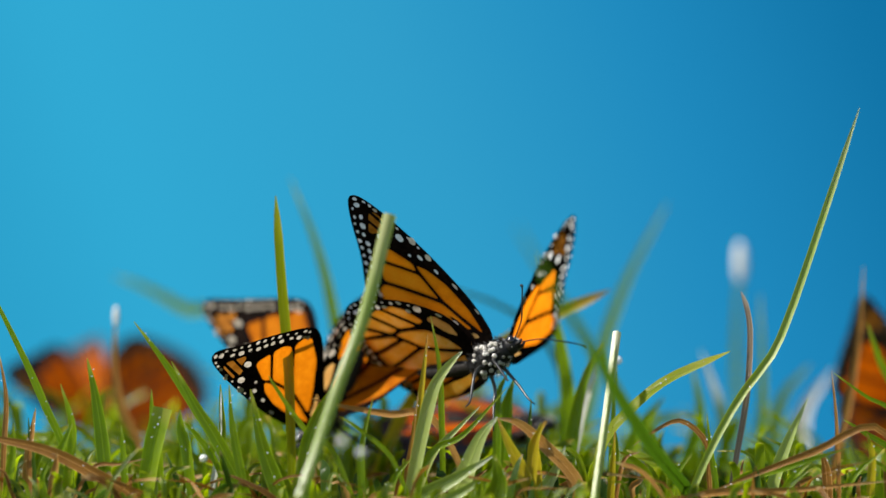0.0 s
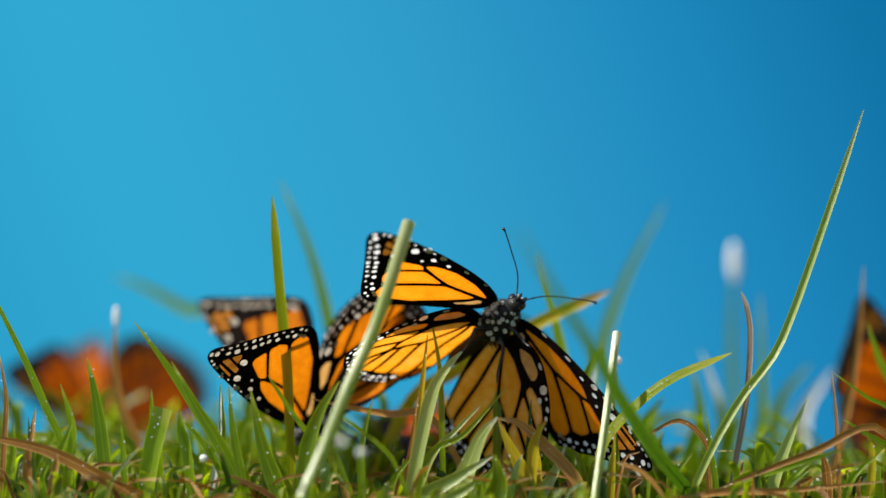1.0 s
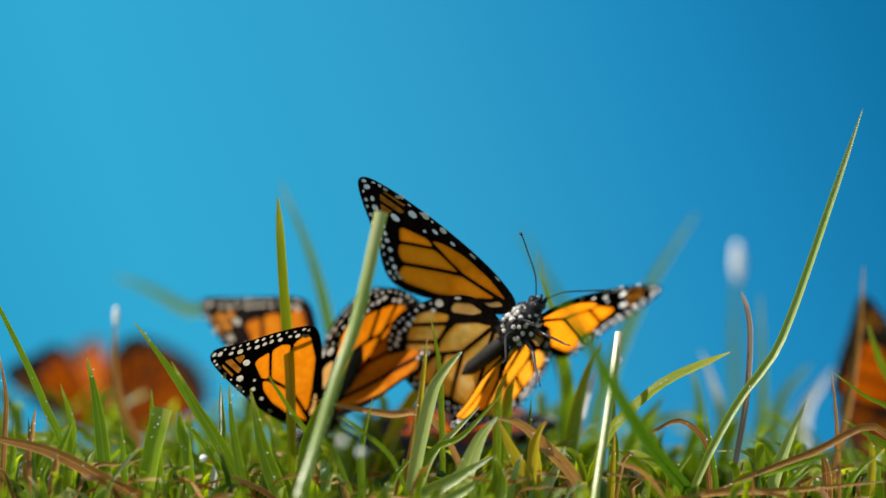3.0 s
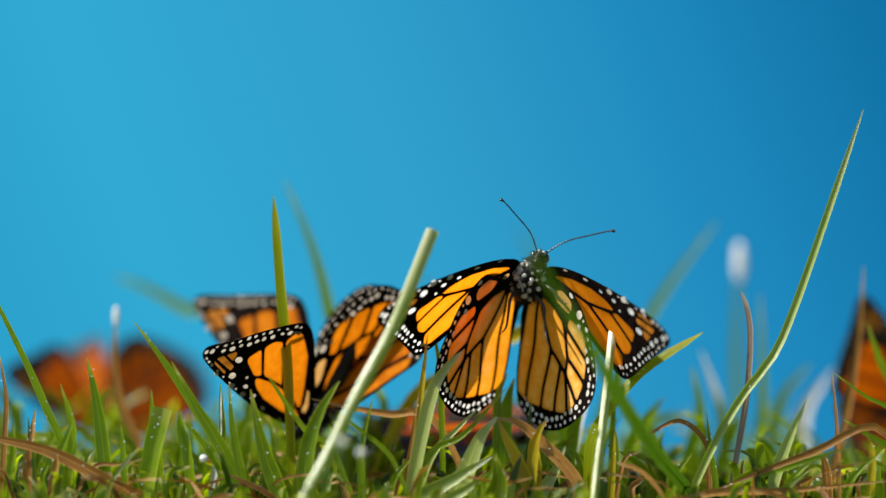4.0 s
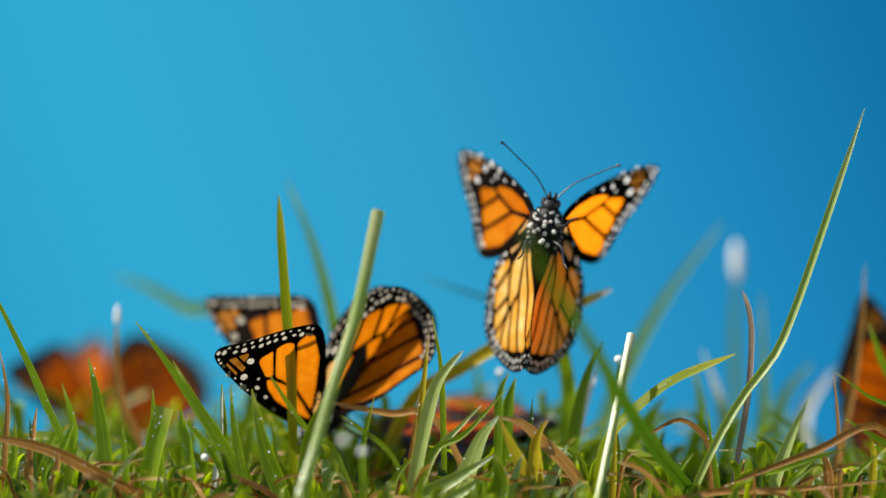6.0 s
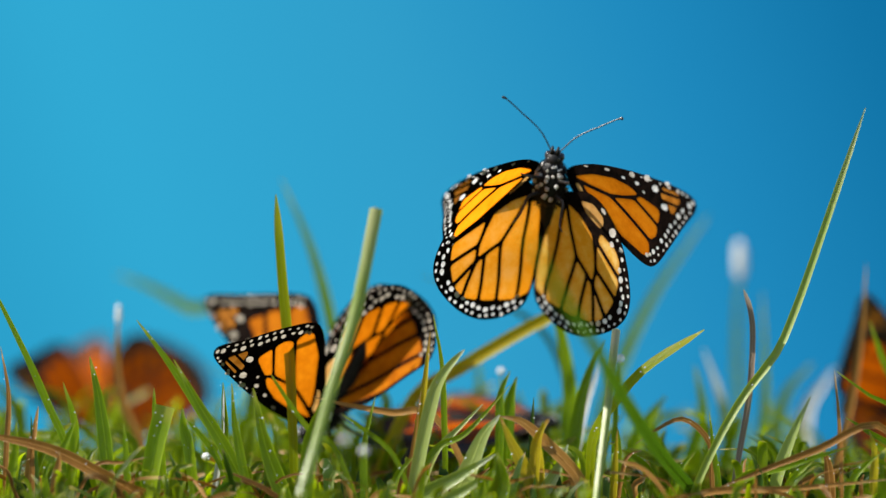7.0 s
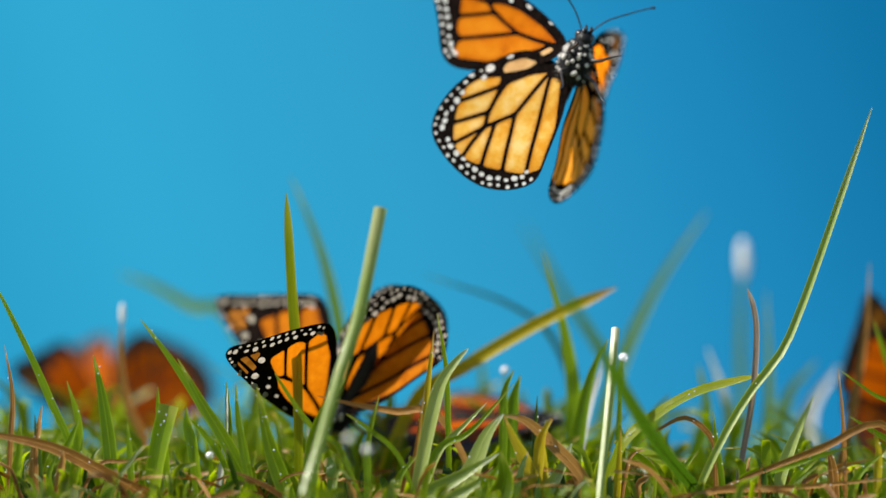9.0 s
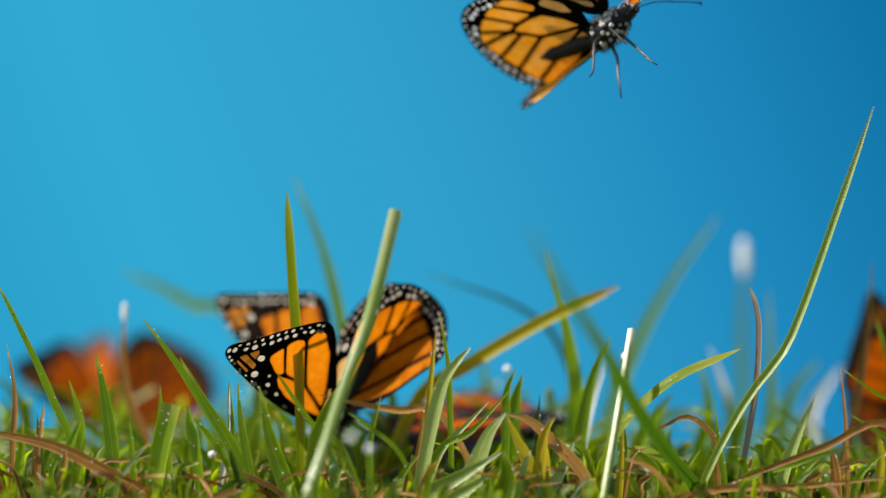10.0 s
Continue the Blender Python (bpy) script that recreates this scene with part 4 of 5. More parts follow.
HINGES = {("forewing", 1): (3.51, 3.81, 1.3), ("forewing", -1): (-3.51, 3.81, 1.3), ("hindwing", 1): (3.02, -2.76, 1.0), ("hindwing", -1): (-3.02, -2.76, 1.0)}
BODY_SCALE = 1.25


def body_part(name, bm, material, parent, label=""):
    bmesh.ops.scale(bm, vec=(BODY_SCALE,) * 3, verts=bm.verts[:])
    return part(name, bm, material, parent, label)



def monarch(body_pose, wings, label, fore_skin=None, hind_skin=None, frame_material=None, legs=True, antennae=True):
    """An orange and black butterfly. wings: the turn of each wing in the body's space, as quaternions for right and left fore wing, right and left hind wing."""
    fore_skin, hind_skin, frame_material = fore_skin or ORANGE, hind_skin or AMBER, frame_material or BLACK_WING
    root = tagged(new("butterfly"), label, "butterfly", "orange and black butterflies")
    root.empty_display_size = 0.01
    root.matrix_basis = body_pose
    bm = bmesh.new()
    ellipsoid(bm, (0, 0.3, 0), (3.2, 4.9, 3.0))
    ellipsoid(bm, (0, 3.2, -0.2), (2.6, 2.6, 2.4))
    body_part("thorax", bm, BODY_BLACK, root, "black furry thorax")
    bm = bmesh.new()
    rng = random.Random(5)
    for k in range(70):
        a, y = rng.uniform(0, math.tau), rng.uniform(-2.6, 4.6)
        r = math.sqrt(max(0.05, 1 - ((y - 0.3) / 4.95) ** 2))
        if math.sin(a) > 0.75:
            continue
        bmesh.ops.create_icosphere(bm, subdivisions=1, radius=rng.uniform(0.4, 0.62) * MM, matrix=Matrix.Translation(Vector((3.4 * r * math.cos(a), y, 3.3 * r * math.sin(a))) * MM))
    body_part("white_spotting", bm, WHITE_WING, root, "white dots on the thorax")["kind"] = "stuff"
    bm = bmesh.new()
    rng = random.Random(8)
    for k in range(800):
        a, y = rng.uniform(0, math.tau), rng.uniform(-4.2, 5.6)
        r = math.sqrt(max(0.12, 1 - ((y - 0.5) / 5.4) ** 2)) * 0.97
        n = Vector((math.cos(a), -0.45, math.sin(a))).normalized()
        o = Vector((3.2 * r * math.cos(a), y, 3.0 * r * math.sin(a)))
        s = n.cross(Vector((0, 1, 0.1))).normalized() * 0.09
        t = n.cross(s).normalized() * 0.09
        vs = [bm.verts.new(c * MM) for c in (o + s, o - s * 0.5 + t, o - s * 0.5 - t, o + n * rng.uniform(0.7, 1.9))]
        for f in ((0, 1, 3), (1, 2, 3), (2, 0, 3)):
            bm.faces.new([vs[j] for j in f])
    body_part("hair", bm, BODY_BLACK, root, "short black fuzz")["kind"] = "stuff"
    bm = bmesh.new()
    ellipsoid(bm, (0, 5.6, -0.2), (1.9, 1.9, 1.8))
    head = body_part("head", bm, BODY_BLACK, root, "black head with white dots")
    bm = bmesh.new()
    for x, y, z in ((-0.5, 7.2, 0.7), (0.5, 7.2, 0.7), (-0.6, 6.9, -1.0), (0.6, 6.9, -1.0), (0, 6.4, 1.4), (0.9, 6.0, -1.4), (-0.9, 6.0, -1.4), (1.3, 5.0, 1.0), (-1.3, 5.0, 1.0)):
        bmesh.ops.create_icosphere(bm, subdivisions=1, radius=0.34 * MM, matrix=Matrix.Translation(Vector((x, y, z)) * MM))
    body_part("head_spotting", bm, WHITE_WING, head, "white dots on the head")["kind"] = "stuff"
    for s in (-1, 1):
        bm = bmesh.new()
        ellipsoid(bm, (1.35 * s, 6.3, 0.0), (0.75, 0.95, 1.05))
        body_part("eye", bm, EYE, head, "glossy dark eye")
        bm = bmesh.new()
        tube(bm, [Vector(p) * MM for p in ((0.5 * s, 6.8, -1.0), (0.6 * s, 7.8, -1.2), (0.6 * s, 8.5, -0.7))], [0.0005, 0.00045, 0.0002])
        body_part("palp", bm, BODY_BLACK, head)
    bm = bmesh.new()
    path = along([(0, -2.5, 0.6), (0, -7, 2.6), (0, -12, 5.2), (0, -16, 7.6)], 18)
    tube(bm, [p * MM for p in path], [(1.0 + 0.75 * math.sin(min(1, (i + 3) / 14) * math.pi * 0.75) * (1.06 if i % 2 else 0.94)) * MM * (1 if i < 15 else (19 - i) / 5) for i in range(19)], 10)
    body_part("abdomen", bm, ABDOMEN_DARK, root, "dark slender segmented abdomen")
    if antennae:
        for s in (-1, 1):
            bm = bmesh.new()
            path = along([(0.6 * s, 6.9, 0.2), (3.7 * s, 10.8, 0.6), (8.1 * s, 13.9, 0.6), (11.6 * s, 16.2, 0.4), (12.5 * s, 16.4, 0.2)], 22)
            tube(bm, [p * MM for p in path], [(0.15 if i < 17 else 0.15 + 0.17 * math.sin((i - 16) / 6.5 * math.pi)) * MM for i in range(23)], 6)
            body_part("antenna", bm, LEG_BLACK, root, "thin black clubbed antenna")
    if legs:
        for s in (-1, 1):
            for y, out, back in ((1.8, 5.0, 3.0), (-1.0, 5.2, -4.5)):
                bm = bmesh.new()
                o = out * 0.75
                path = along([(1.2 * s, y, -1.8), (o * s * 0.9, y + back * 0.2, -4.4), (o * s, y + back * 0.5, -7.6), (o * s * 1.1, y + back * 0.8, -11.4), (o * s * 1.3, y + back * 1.0, -12.8)], 14)
                tube(bm, [p * MM for p in path], [(0.42 - 0.02 * i) * MM for i in range(15)], 6)
                body_part("leg", bm, LEG_BLACK, root, "thin black jointed leg")
    made = {}
    for (kind, s), q in zip((("forewing", 1), ("forewing", -1), ("hindwing", 1), ("hindwing", -1)), wings):
        fore = kind == "forewing"
        f, cells, spots = wing_data(kind, s, fore_skin if fore else hind_skin, frame_material)
        w = part(kind, f, None, root, "orange wing with black veins and white-dotted black margin")
        w.rotation_mode = "QUATERNION"
        w.location = Vector(HINGES[(kind, s)]) * MM
        w.rotation_quaternion = q
        for c in cells:
            part("wing_cell", c, None, w)
        part("white_spotting", spots, None, w, "rows of white spots")["kind"] = "stuff"
        made[(kind, s)] = w
    return root, made


def turn(rx, ry, rz):
    return pose(0, 0, 0, rx, ry, rz).to_quaternion()


flyer, flyer_wings = monarch(pose(0.01151, 0.01430, 0.04245, 34.1, -27.2, -128.9), [turn(-1.3, -42.0, -42.6), turn(36.4, 49.7, -22.5), turn(-24.0, -31.9, -19.4), turn(-151.1, 44.5, 168.5)], "orange and black butterfly taking off from the grass")
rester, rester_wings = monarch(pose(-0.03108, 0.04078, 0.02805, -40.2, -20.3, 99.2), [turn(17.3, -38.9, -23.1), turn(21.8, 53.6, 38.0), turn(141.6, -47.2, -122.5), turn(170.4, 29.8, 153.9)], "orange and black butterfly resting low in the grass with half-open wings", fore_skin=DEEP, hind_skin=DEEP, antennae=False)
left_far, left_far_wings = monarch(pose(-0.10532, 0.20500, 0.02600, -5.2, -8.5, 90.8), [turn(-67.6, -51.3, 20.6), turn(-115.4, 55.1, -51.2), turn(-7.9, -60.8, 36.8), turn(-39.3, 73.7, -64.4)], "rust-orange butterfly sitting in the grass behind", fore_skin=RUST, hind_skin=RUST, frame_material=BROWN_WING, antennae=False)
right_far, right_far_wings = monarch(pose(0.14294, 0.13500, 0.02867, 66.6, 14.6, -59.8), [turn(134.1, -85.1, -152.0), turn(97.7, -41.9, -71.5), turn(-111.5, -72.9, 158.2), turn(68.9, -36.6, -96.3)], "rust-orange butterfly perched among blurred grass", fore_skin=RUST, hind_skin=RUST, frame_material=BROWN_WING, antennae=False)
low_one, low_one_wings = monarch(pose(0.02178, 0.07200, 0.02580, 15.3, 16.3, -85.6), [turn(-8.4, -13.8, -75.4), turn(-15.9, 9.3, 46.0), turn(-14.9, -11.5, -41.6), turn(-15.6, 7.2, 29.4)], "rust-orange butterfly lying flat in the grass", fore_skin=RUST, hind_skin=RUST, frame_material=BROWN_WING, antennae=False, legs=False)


def sway(ob, rows):
    """Leans a blade about its foot, across the view, by degrees to the right."""
    foot = ob.location.copy()
    walk(ob, [(t, Matrix.Translation(foot) @ pose(0, 0, 0, 0, a, 0)) for t, a in rows])


def motions():
    """Everything that moves: the butterfly that takes off, the resting ones, and swaying blades."""
    walk(flyer, [
        (0.00, pose(0.01151, 0.01430, 0.04245, 34.1, -27.2, -128.9)),
        (0.30, pose(0.01253, 0.01418, 0.04699, 20.1, -7.9, -139.3)),
        (0.50, pose(0.01376, 0.01422, 0.04984, 22.3, -10.6, -143.2)),
        (0.70, pose(0.01300, 0.01413, 0.05062, 36.9, -25.7, -142.8)),
        (1.00, pose(0.01365, 0.01397, 0.05158, 56.6, -36.0, -161.3)),
        (1.30, pose(0.01563, 0.01402, 0.05351, 57.3, -32.1, -165.1)),
        (1.50, pose(0.01518, 0.01394, 0.05541, 58.8, -34.1, -160.6)),
        (1.80, pose(0.01457, 0.01398, 0.05638, 50.2, -29.1, -149.0)),
        (2.00, pose(0.01596, 0.01405, 0.05765, 32.8, -17.3, -148.2)),
        (2.20, pose(0.01713, 0.01417, 0.05436, 39.9, -15.7, -149.7)),
        (2.50, pose(0.01865, 0.01408, 0.05236, 34.8, -11.3, -153.5)),
        (2.70, pose(0.01920, 0.01420, 0.04995, 36.3, -10.8, -152.0)),
        (3.00, pose(0.01919, 0.01431, 0.05057, 59.9, -25.8, -148.2)),
        (3.30, pose(0.02046, 0.01429, 0.05296, 69.5, -24.4, -158.5)),
        (3.55, pose(0.02156, 0.01426, 0.05498, 70.2, -19.4, -166.6)),
        (3.80, pose(0.02184, 0.01410, 0.05914, 53.1, -15.3, -167.5)),
        (4.00, pose(0.02167, 0.01414, 0.06212, 51.5, -13.2, -163.6)),
        (4.20, pose(0.02173, 0.01425, 0.06253, 68.2, -14.3, -163.7)),
        (4.50, pose(0.02240, 0.01402, 0.06414, 75.2, -14.5, -172.6)),
        (4.70, pose(0.02488, 0.01378, 0.06561, 97.5, -14.0, 176.1)),
        (5.00, pose(0.02597, 0.01400, 0.06797, 87.8, -14.8, 172.2)),
        (5.20, pose(0.02488, 0.01409, 0.07024, 87.3, -14.1, 172.4)),
        (5.50, pose(0.02450, 0.01413, 0.07148, 76.0, -16.5, 177.4)),
        (5.70, pose(0.02435, 0.01425, 0.07299, 62.4, -15.3, -174.9)),
        (6.00, pose(0.02558, 0.01428, 0.07442, 80.7, -10.9, -177.8)),
        (6.30, pose(0.02573, 0.01424, 0.07655, 81.7, -8.7, -178.1)),
        (6.55, pose(0.02585, 0.01419, 0.07833, 78.9, -6.7, -178.1)),
        (6.80, pose(0.02603, 0.01416, 0.08057, 70.0, -5.8, 178.6)),
        (7.00, pose(0.02663, 0.01420, 0.08637, 69.1, -11.2, 173.6)),
        (7.20, pose(0.02677, 0.01417, 0.08885, 77.4, -13.6, 173.6)),
        (7.50, pose(0.02606, 0.01411, 0.09509, 81.2, -19.0, -176.5)),
        (7.80, pose(0.02818, 0.01422, 0.09955, 81.2, -20.5, 174.9)),
        (8.00, pose(0.02597, 0.01428, 0.10351, 81.1, -24.9, -176.0)),
        (8.20, pose(0.02800, 0.01390, 0.10530, 87.7, -18.7, 173.6)),
        (8.50, pose(0.02857, 0.01394, 0.11015, 88.9, -18.0, 180.0)),
        (8.80, pose(0.02923, 0.01408, 0.11544, 74.2, -16.3, -163.9)),
        (9.00, pose(0.03212, 0.01408, 0.11707, 75.5, -15.6, -162.8)),
        (9.20, pose(0.03432, 0.01411, 0.11903, 68.8, -16.1, -154.0)),
        (9.50, pose(0.03722, 0.01412, 0.12242, 47.9, -18.4, -160.2)),
        (9.80, pose(0.03948, 0.01416, 0.12343, 44.1, -13.7, -148.5)),
        (10.00, pose(0.03977, 0.01420, 0.12585, 38.4, -19.2, -135.7)),
    ])
    hinge = Vector(HINGES[("forewing", 1)]) * MM
    walk(flyer_wings[("forewing", 1)], [(t, Matrix.Translation(hinge) @ pose(0, 0, 0, *a)) for t, a in (
        (0.00, (-1.3, -42.0, -42.6)),
        (0.30, (2.8, -33.7, -26.3)),
        (0.50, (2.5, -19.9, -19.1)),
        (0.70, (-16.9, -3.9, -20.2)),
        (1.00, (-30.0, 23.3, -20.2)),
        (1.30, (-44.4, 22.6, -11.1)),
        (1.50, (-15.5, 22.8, -23.9)),
        (1.80, (-3.2, -15.4, -25.5)),
        (2.00, (26.6, -28.5, -31.2)),
        (2.20, (17.9, -44.5, -26.4)),
        (2.50, (-0.4, -48.9, -38.8)),
        (2.70, (-20.0, -38.1, -24.7)),
        (3.00, (-20.1, -39.3, -21.5)),
        (3.30, (-18.6, -5.5, -20.6)),
        (3.55, (-21.6, 20.7, -23.8)),
        (3.80, (-28.4, 30.7, -37.4)),
        (4.00, (-23.7, 31.9, -37.6)),
        (4.20, (-25.5, 26.8, -36.7)),
        (4.50, (-33.9, 2.2, -24.3)),
        (4.70, (47.9, -3.4, -12.6)),
        (5.00, (25.1, -18.7, -27.9)),
        (5.20, (44.9, -41.3, -32.2)),
        (5.50, (65.9, -71.2, -63.4)),
        (5.70, (71.0, -59.8, -75.7)),
        (6.00, (25.0, -66.8, -33.9)),
        (6.30, (-8.5, -33.5, -8.4)),
        (6.55, (-22.2, 3.3, -8.3)),
        (6.80, (-50.0, 30.1, -22.5)),
        (7.00, (-54.8, 53.4, -35.6)),
        (7.20, (-71.6, 61.0, -56.9)),
        (7.50, (-65.5, 58.6, -59.3)),
        (7.80, (-41.0, 65.7, -49.1)),
        (8.00, (-6.3, 54.3, -25.1)),
        (8.20, (13.6, 43.7, -6.7)),
        (8.50, (13.3, 9.9, -11.4)),
        (8.80, (23.9, -25.4, -20.6)),
        (9.00, (20.1, -46.1, -16.9)),
        (9.20, (10.6, -67.0, -24.2)),
        (9.50, (-2.9, -66.5, -4.0)),
        (9.80, (-8.6, -50.1, -11.9)),
        (10.00, (-11.6, -36.2, -14.3)),
    )])
    hinge = Vector(HINGES[("forewing", -1)]) * MM
    walk(flyer_wings[("forewing", -1)], [(t, Matrix.Translation(hinge) @ pose(0, 0, 0, *a)) for t, a in (
        (0.00, (36.4, 49.7, -22.5)),
        (0.30, (-23.1, -1.8, -69.3)),
        (0.50, (-3.0, -36.2, -44.8)),
        (0.70, (-21.4, -18.2, 4.0)),
        (1.00, (-36.9, -11.9, 22.4)),
        (1.30, (-30.2, -14.0, 34.0)),
        (1.50, (-10.2, -13.5, 25.4)),
        (1.80, (6.1, -9.1, 14.0)),
        (2.00, (37.3, 4.5, 18.7)),
        (2.20, (34.1, 37.2, 17.1)),
        (2.50, (24.3, 47.9, 36.7)),
        (2.70, (9.6, 43.7, 22.2)),
        (3.00, (-6.5, 39.0, 1.7)),
        (3.30, (-11.1, 4.2, 4.0)),
        (3.55, (-19.1, -23.0, 9.1)),
        (3.80, (-29.4, -40.1, 12.2)),
        (4.00, (-28.9, -53.8, 7.8)),
        (4.20, (-44.0, -56.8, 27.2)),
        (4.50, (-12.0, -38.2, 20.2)),
        (4.70, (7.8, -8.2, 19.9)),
        (5.00, (-8.9, 8.6, 15.8)),
        (5.20, (14.5, 35.6, 15.5)),
        (5.50, (22.6, 68.0, 13.2)),
        (5.70, (10.9, 69.0, 27.2)),
        (6.00, (0.8, 63.8, 11.6)),
        (6.30, (-9.6, 33.5, 5.9)),
        (6.55, (-17.9, 0.7, 7.4)),
        (6.80, (-28.4, -12.9, 12.9)),
        (7.00, (-29.0, -35.1, 18.1)),
        (7.20, (-38.8, -48.9, 27.2)),
        (7.50, (-46.2, -64.3, 39.5)),
        (7.80, (1.8, -55.0, 12.2)),
        (8.00, (16.6, -43.3, 1.1)),
        (8.20, (21.8, -13.7, 5.5)),
        (8.50, (20.1, 1.4, 13.8)),
        (8.80, (35.7, 27.4, 21.9)),
        (9.00, (39.0, 58.3, 32.6)),
        (9.20, (31.2, 67.5, 29.5)),
        (9.50, (19.3, 73.0, 17.8)),
        (9.80, (7.0, 66.5, 6.3)),
        (10.00, (4.2, 57.0, 3.7)),
    )])
    hinge = Vector(HINGES[("hindwing", 1)]) * MM
    walk(flyer_wings[("hindwing", 1)], [(t, Matrix.Translation(hinge) @ pose(0, 0, 0, *a)) for t, a in (
        (0.00, (-24.0, -31.9, -19.4)),
        (0.30, (7.0, -20.3, -13.1)),
        (0.50, (8.3, 2.6, -2.5)),
        (0.70, (-8.1, 14.4, -16.2)),
        (1.00, (-29.3, 35.7, -21.3)),
        (1.30, (-18.7, 40.4, -6.1)),
        (1.50, (-18.4, 33.9, -10.8)),
        (1.80, (-6.9, 9.5, -11.2)),
        (2.00, (23.5, -22.9, -27.4)),
        (2.20, (12.1, -51.7, -28.0)),
        (2.50, (11.7, -54.6, -32.8)),
        (2.70, (-5.6, -50.8, -19.4)),
        (3.00, (-13.4, -42.8, -25.9)),
        (3.30, (-16.8, -5.7, -21.5)),
        (3.55, (-20.7, 21.7, -24.7)),
        (3.80, (12.4, 44.9, -7.2)),
        (4.00, (19.2, 45.1, -2.3)),
        (4.20, (0.1, 43.7, -15.7)),
        (4.50, (28.2, -28.2, -28.9)),
        (4.70, (3.7, -5.0, -12.2)),
        (5.00, (16.4, -12.9, -15.9)),
        (5.20, (12.3, -44.6, -20.2)),
        (5.50, (30.3, -67.4, -43.8)),
        (5.70, (81.6, -57.1, -99.0)),
        (6.00, (37.2, -65.6, -46.9)),
        (6.30, (-2.3, -34.2, -12.9)),
        (6.55, (-12.9, 0.1, -11.8)),
        (6.80, (-13.0, 10.9, -6.8)),
        (7.00, (-2.5, 42.7, -9.7)),
        (7.20, (-16.9, 60.1, -22.0)),
        (7.50, (-28.8, 70.2, -38.1)),
        (7.80, (-21.7, 74.3, -24.8)),
        (8.00, (-9.4, 61.7, -25.3)),
        (8.20, (13.7, 31.4, -5.7)),
        (8.50, (16.4, 0.8, -11.8)),
        (8.80, (24.4, -25.8, -24.6)),
        (9.00, (23.4, -29.3, -19.5)),
        (9.20, (10.7, -61.1, -21.9)),
        (9.50, (34.4, -69.9, -46.8)),
        (9.80, (-13.8, -64.5, -10.1)),
        (10.00, (-18.4, -32.6, -24.5)),
    )])
    hinge = Vector(HINGES[("hindwing", -1)]) * MM
    walk(flyer_wings[("hindwing", -1)], [(t, Matrix.Translation(hinge) @ pose(0, 0, 0, *a)) for t, a in (
        (0.00, (-151.1, 44.5, 168.5)),
        (0.15, (16.9, 87.3, -2.5)),
        (0.30, (7.5, 39.2, 9.6)),
        (0.50, (6.8, 8.8, 7.0)),
        (0.70, (0.6, -35.0, -20.2)),
        (1.00, (-12.8, -35.4, 3.5)),
        (1.30, (-13.2, -40.2, 16.4)),
        (1.50, (-17.6, -36.6, 12.5)),
        (1.80, (-10.2, -31.9, -0.1)),
        (2.00, (-12.7, -20.8, -2.7)),
        (2.20, (0.8, 36.2, -13.3)),
        (2.50, (-7.6, 54.2, -8.2)),
        (2.70, (-5.8, 53.2, -3.8)),
        (3.00, (-5.0, 40.6, 0.5)),
        (3.30, (-5.9, 4.7, 4.6)),
        (3.55, (-7.6, -22.2, 9.0)),
        (3.80, (5.0, -40.3, -9.2)),
        (4.00, (32.2, -60.4, -35.0)),
        (4.20, (-27.0, -58.6, 13.5)),
        (4.50, (-16.1, -48.5, 14.5)),
        (4.70, (-19.5, -27.4, 22.7)),
        (5.00, (22.2, 9.7, 10.2)),
        (5.20, (18.7, 25.6, 8.6)),
        (5.50, (-14.8, 59.8, -18.5)),
        (5.70, (55.3, 65.3, 41.9)),
        (6.00, (23.7, 61.4, 28.4)),
        (6.30, (-1.4, 33.9, 10.9)),
        (6.55, (-9.8, 3.8, 11.9)),
        (6.80, (-18.6, -9.0, 12.5)),
        (7.00, (-11.6, -31.9, 17.4)),
        (7.20, (-15.3, -45.5, 19.8)),
        (7.50, (8.5, -68.4, -4.7)),
        (7.80, (-2.3, -53.1, 11.4)),
        (8.00, (11.2, -50.0, -8.7)),
        (8.20, (10.4, -28.4, 3.5)),
        (8.50, (20.0, 13.0, 13.2)),
        (8.80, (24.0, 26.5, 17.7)),
        (9.00, (9.7, 55.1, 8.1)),
        (9.20, (36.0, 58.8, 45.2)),
        (9.50, (5.4, 70.9, 3.4)),
        (9.80, (0.7, 67.4, 1.1)),
        (10.00, (1.0, 57.3, 1.3)),
    )])
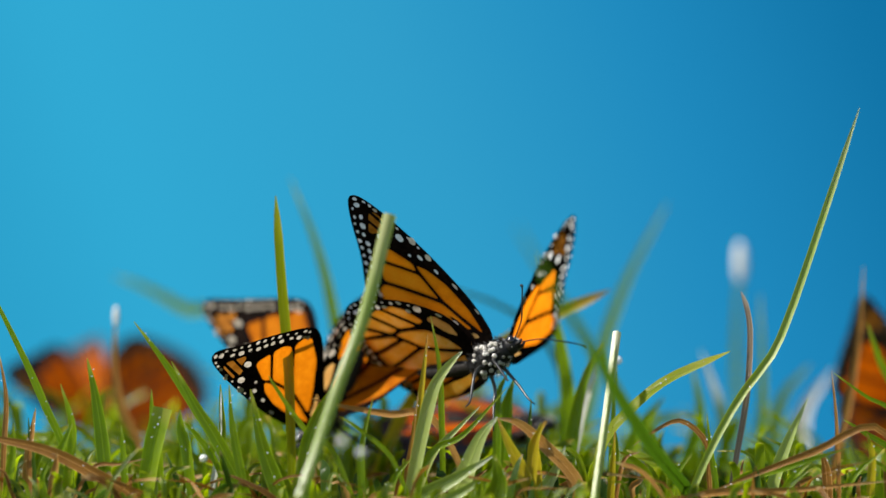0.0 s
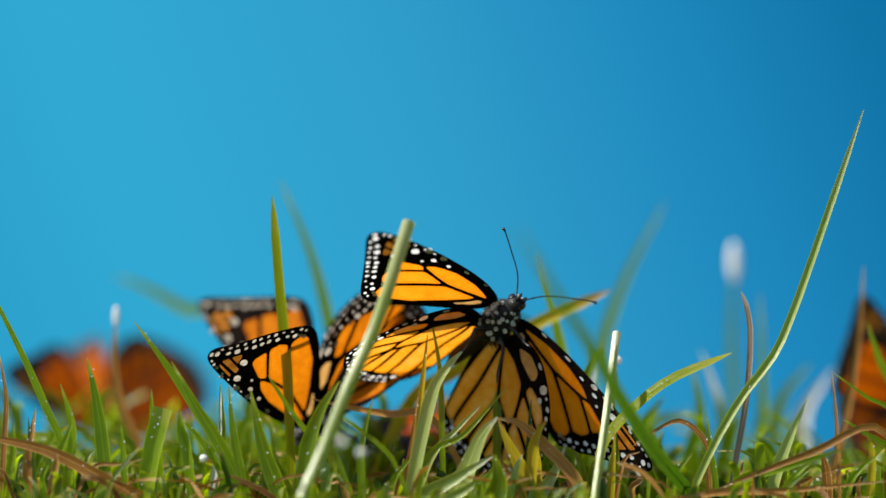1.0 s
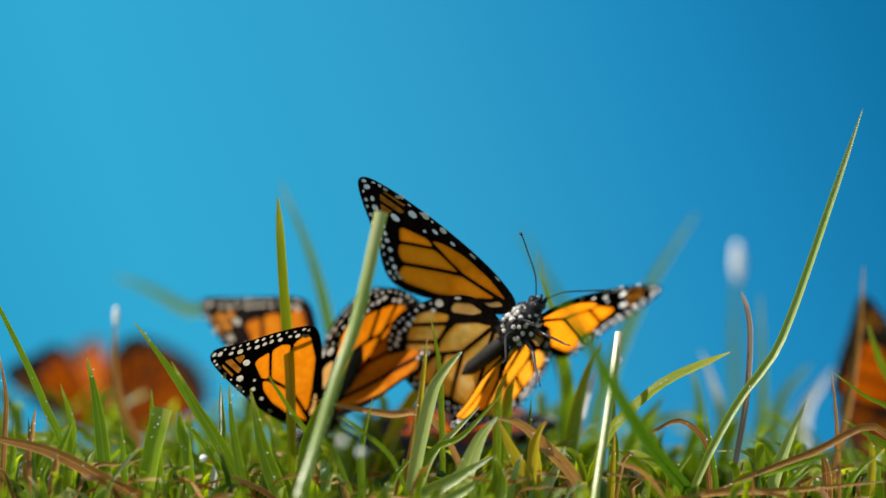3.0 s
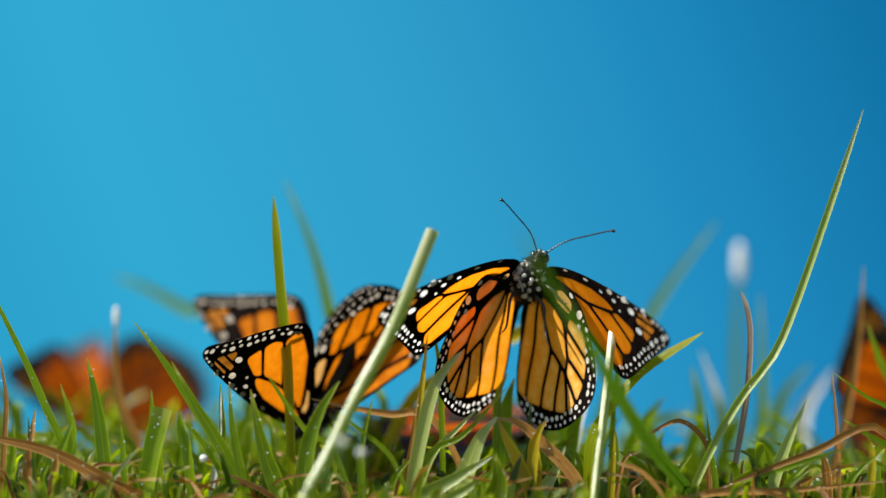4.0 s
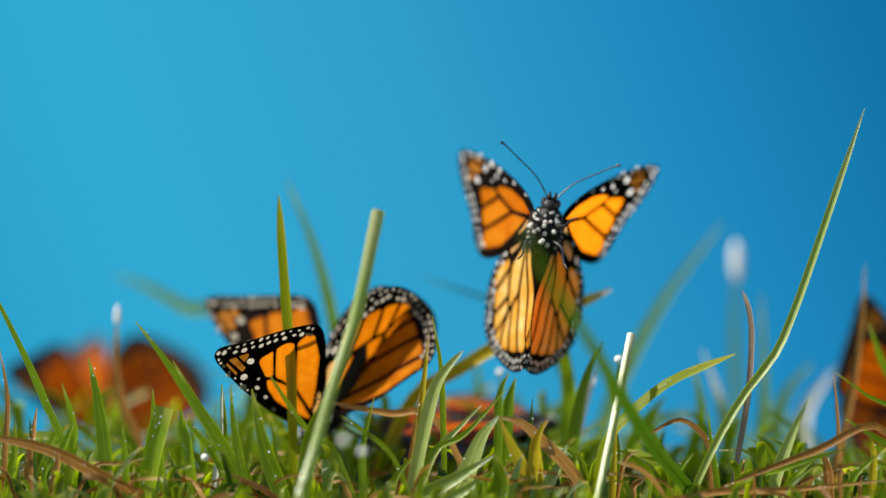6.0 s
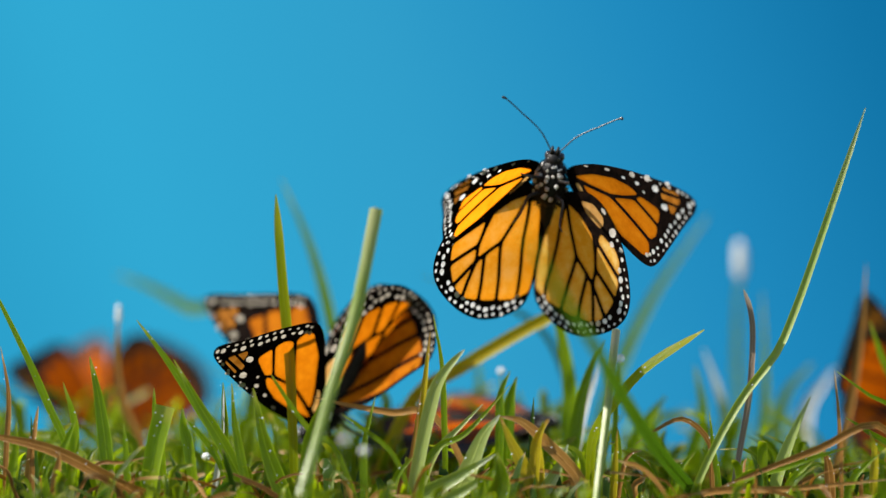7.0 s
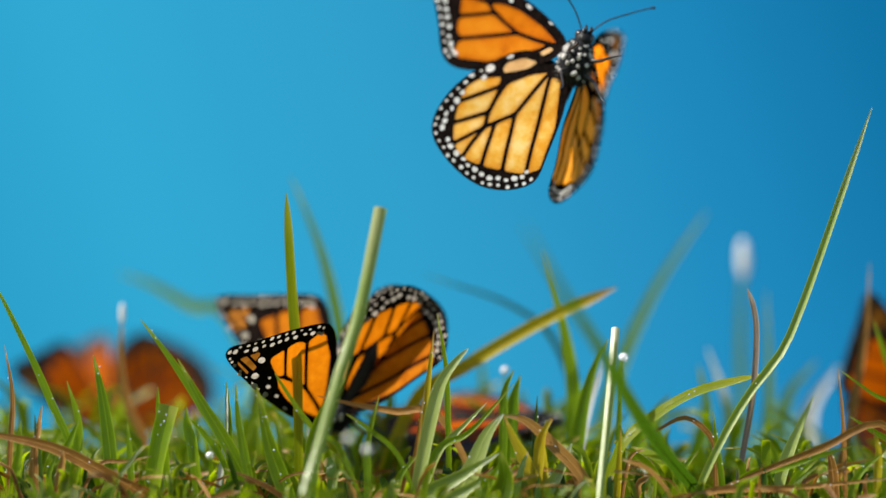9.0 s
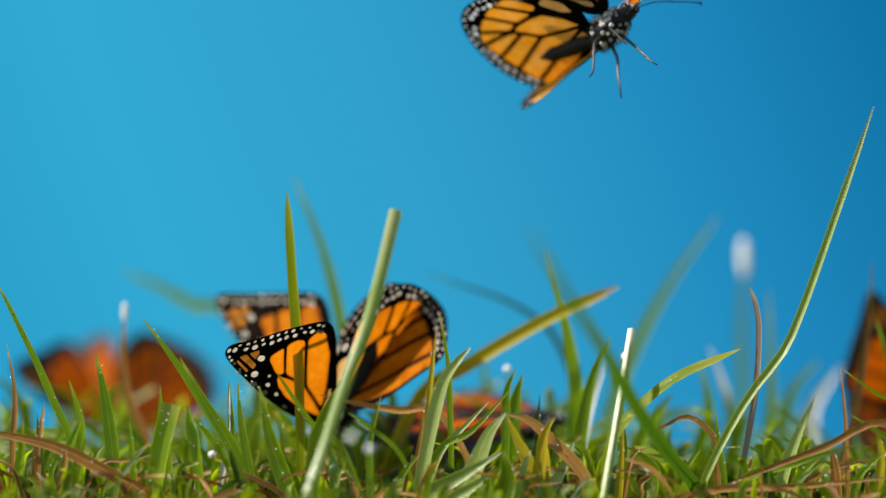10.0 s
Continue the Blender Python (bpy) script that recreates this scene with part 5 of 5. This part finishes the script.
    walk(rester, [
        (0, pose(-0.03108, 0.04078, 0.02805, -40.2, -20.3, 99.2)),
        (0.5, pose(-0.03176, 0.04078, 0.02840, -40.2, -20.3, 99.2)),
        (1, pose(-0.03209, 0.04078, 0.02849, -40.2, -20.3, 99.2)),
        (1.5, pose(-0.03176, 0.04078, 0.02840, -40.2, -20.3, 99.2)),
        (2, pose(-0.03120, 0.04078, 0.02835, -40.2, -20.3, 99.2)),
        (2.5, pose(-0.03075, 0.04078, 0.02825, -40.2, -20.3, 99.2)),
        (4, pose(-0.03334, 0.04078, 0.02918, -40.2, -20.3, 99.2)),
        (4.5, pose(-0.03281, 0.04078, 0.02898, -40.2, -20.3, 99.2)),
        (5, pose(-0.03122, 0.04078, 0.02872, -40.2, -20.3, 99.2)),
        (5.5, pose(-0.03061, 0.04078, 0.02859, -40.2, -20.3, 99.2)),
        (7, pose(-0.03126, 0.04078, 0.02889, -40.2, -20.3, 99.2)),
        (7.5, pose(-0.03137, 0.04078, 0.02894, -40.2, -20.3, 99.2)),
        (8, pose(-0.03118, 0.04078, 0.02889, -40.2, -20.3, 99.2)),
        (8.5, pose(-0.03016, 0.04078, 0.02857, -40.2, -20.3, 99.2)),
        (9, pose(-0.02918, 0.04078, 0.02840, -40.2, -20.3, 99.2)),
        (9.5, pose(-0.02941, 0.04078, 0.02851, -40.2, -20.3, 99.2)),
        (10, pose(-0.02986, 0.04078, 0.02860, -40.2, -20.3, 99.2)),
    ])
    sway(tall_blade, [(0, 0.15), (0.5, 0.44), (1, 0.70), (1.5, 0.76), (2.5, 0.56), (4, 0.67), (5.5, 0.65), (7, 0.63), (8, 0.38), (8.5, 0.73), (9, 0.99), (10, 0.92)])
    sway(mown_blade, [(0, 0.00), (0.5, 1.31), (1, 3.62), (1.5, 4.25), (1.9, -0.86), (2.2, -4.15), (2.5, -3.43), (2.7, -3.29), (3.8, 6.93), (4.2, 8.48), (4.5, 4.74), (4.7, 2.46), (5, -4.51), (5.3, -4.65), (5.5, -3.03), (5.7, -2.34), (6.8, -2.51), (7.2, -3.24), (7.5, -2.03), (8, -0.73), (8.5, -2.47), (9, -2.80), (9.5, -2.06), (10, -0.43)])
    sway(upright_blade, [(0, 0.08), (1, -0.49), (1.5, -0.49), (2, 0.09), (2.5, 0.58), (4, -0.28), (4.5, -0.60), (5, -0.30), (5.5, 0.61), (7, -0.33), (7.5, 0.26), (8, 0.70), (8.5, 0.91), (9, 0.88), (9.5, 0.98), (10, 0.59)])
    sway(glint_blade, [(0, 0.00), (1, 0.00), (2.7, 0.70), (3.8, 0.59), (4.2, -4.26), (4.5, -5.89), (4.7, -5.42), (5, -0.14), (5.3, 3.31), (5.5, 4.85), (5.7, 4.80), (7, -0.96), (7.5, 3.84), (8, 4.37), (9, -2.19), (9.5, 1.70), (10, 1.93)])
    sway(arching_blade, [(0, 0.00), (0.5, 0.10), (1, 0.55), (1.5, -0.16), (2, -14.40), (2.5, -6.15), (3.8, 2.13), (4.2, -18.82), (4.5, -16.61), (5, -14.05), (5.5, -4.01), (5.7, 2.53), (6.8, -7.19), (7.5, -10.26), (8, -6.70), (8.5, 0.90), (9, 9.21), (9.5, -4.74), (10, 0.59)])
    sway(far_blade, [(0, -0.35), (1, -0.83), (1.5, 0.11), (2, 1.74), (2.5, 3.36), (4, 8.89), (4.5, 10.57), (5, 10.69), (5.5, 10.63), (6.8, 7.20), (7.5, 6.38), (9, 5.70), (9.5, 7.37), (10, 7.68)])
    sway(far_glint_blade, [(0, -0.12), (0.5, -1.19), (1, -1.51), (2, -1.51), (2.5, -1.17), (4, -0.24), (4.5, -0.52), (5.5, -1.36), (7, -0.76), (8, -0.57), (9, -0.82), (10, -1.17)])
    sway(far_slim_blade, [(0, -0.14), (0.5, -1.06), (1, -1.89), (1.5, -2.34), (2, -2.56), (2.5, -2.42), (4, -1.13), (5, -0.88), (5.5, -0.72), (7, -2.08), (8, -1.92), (9, -1.04), (10, -1.13)])


motions()
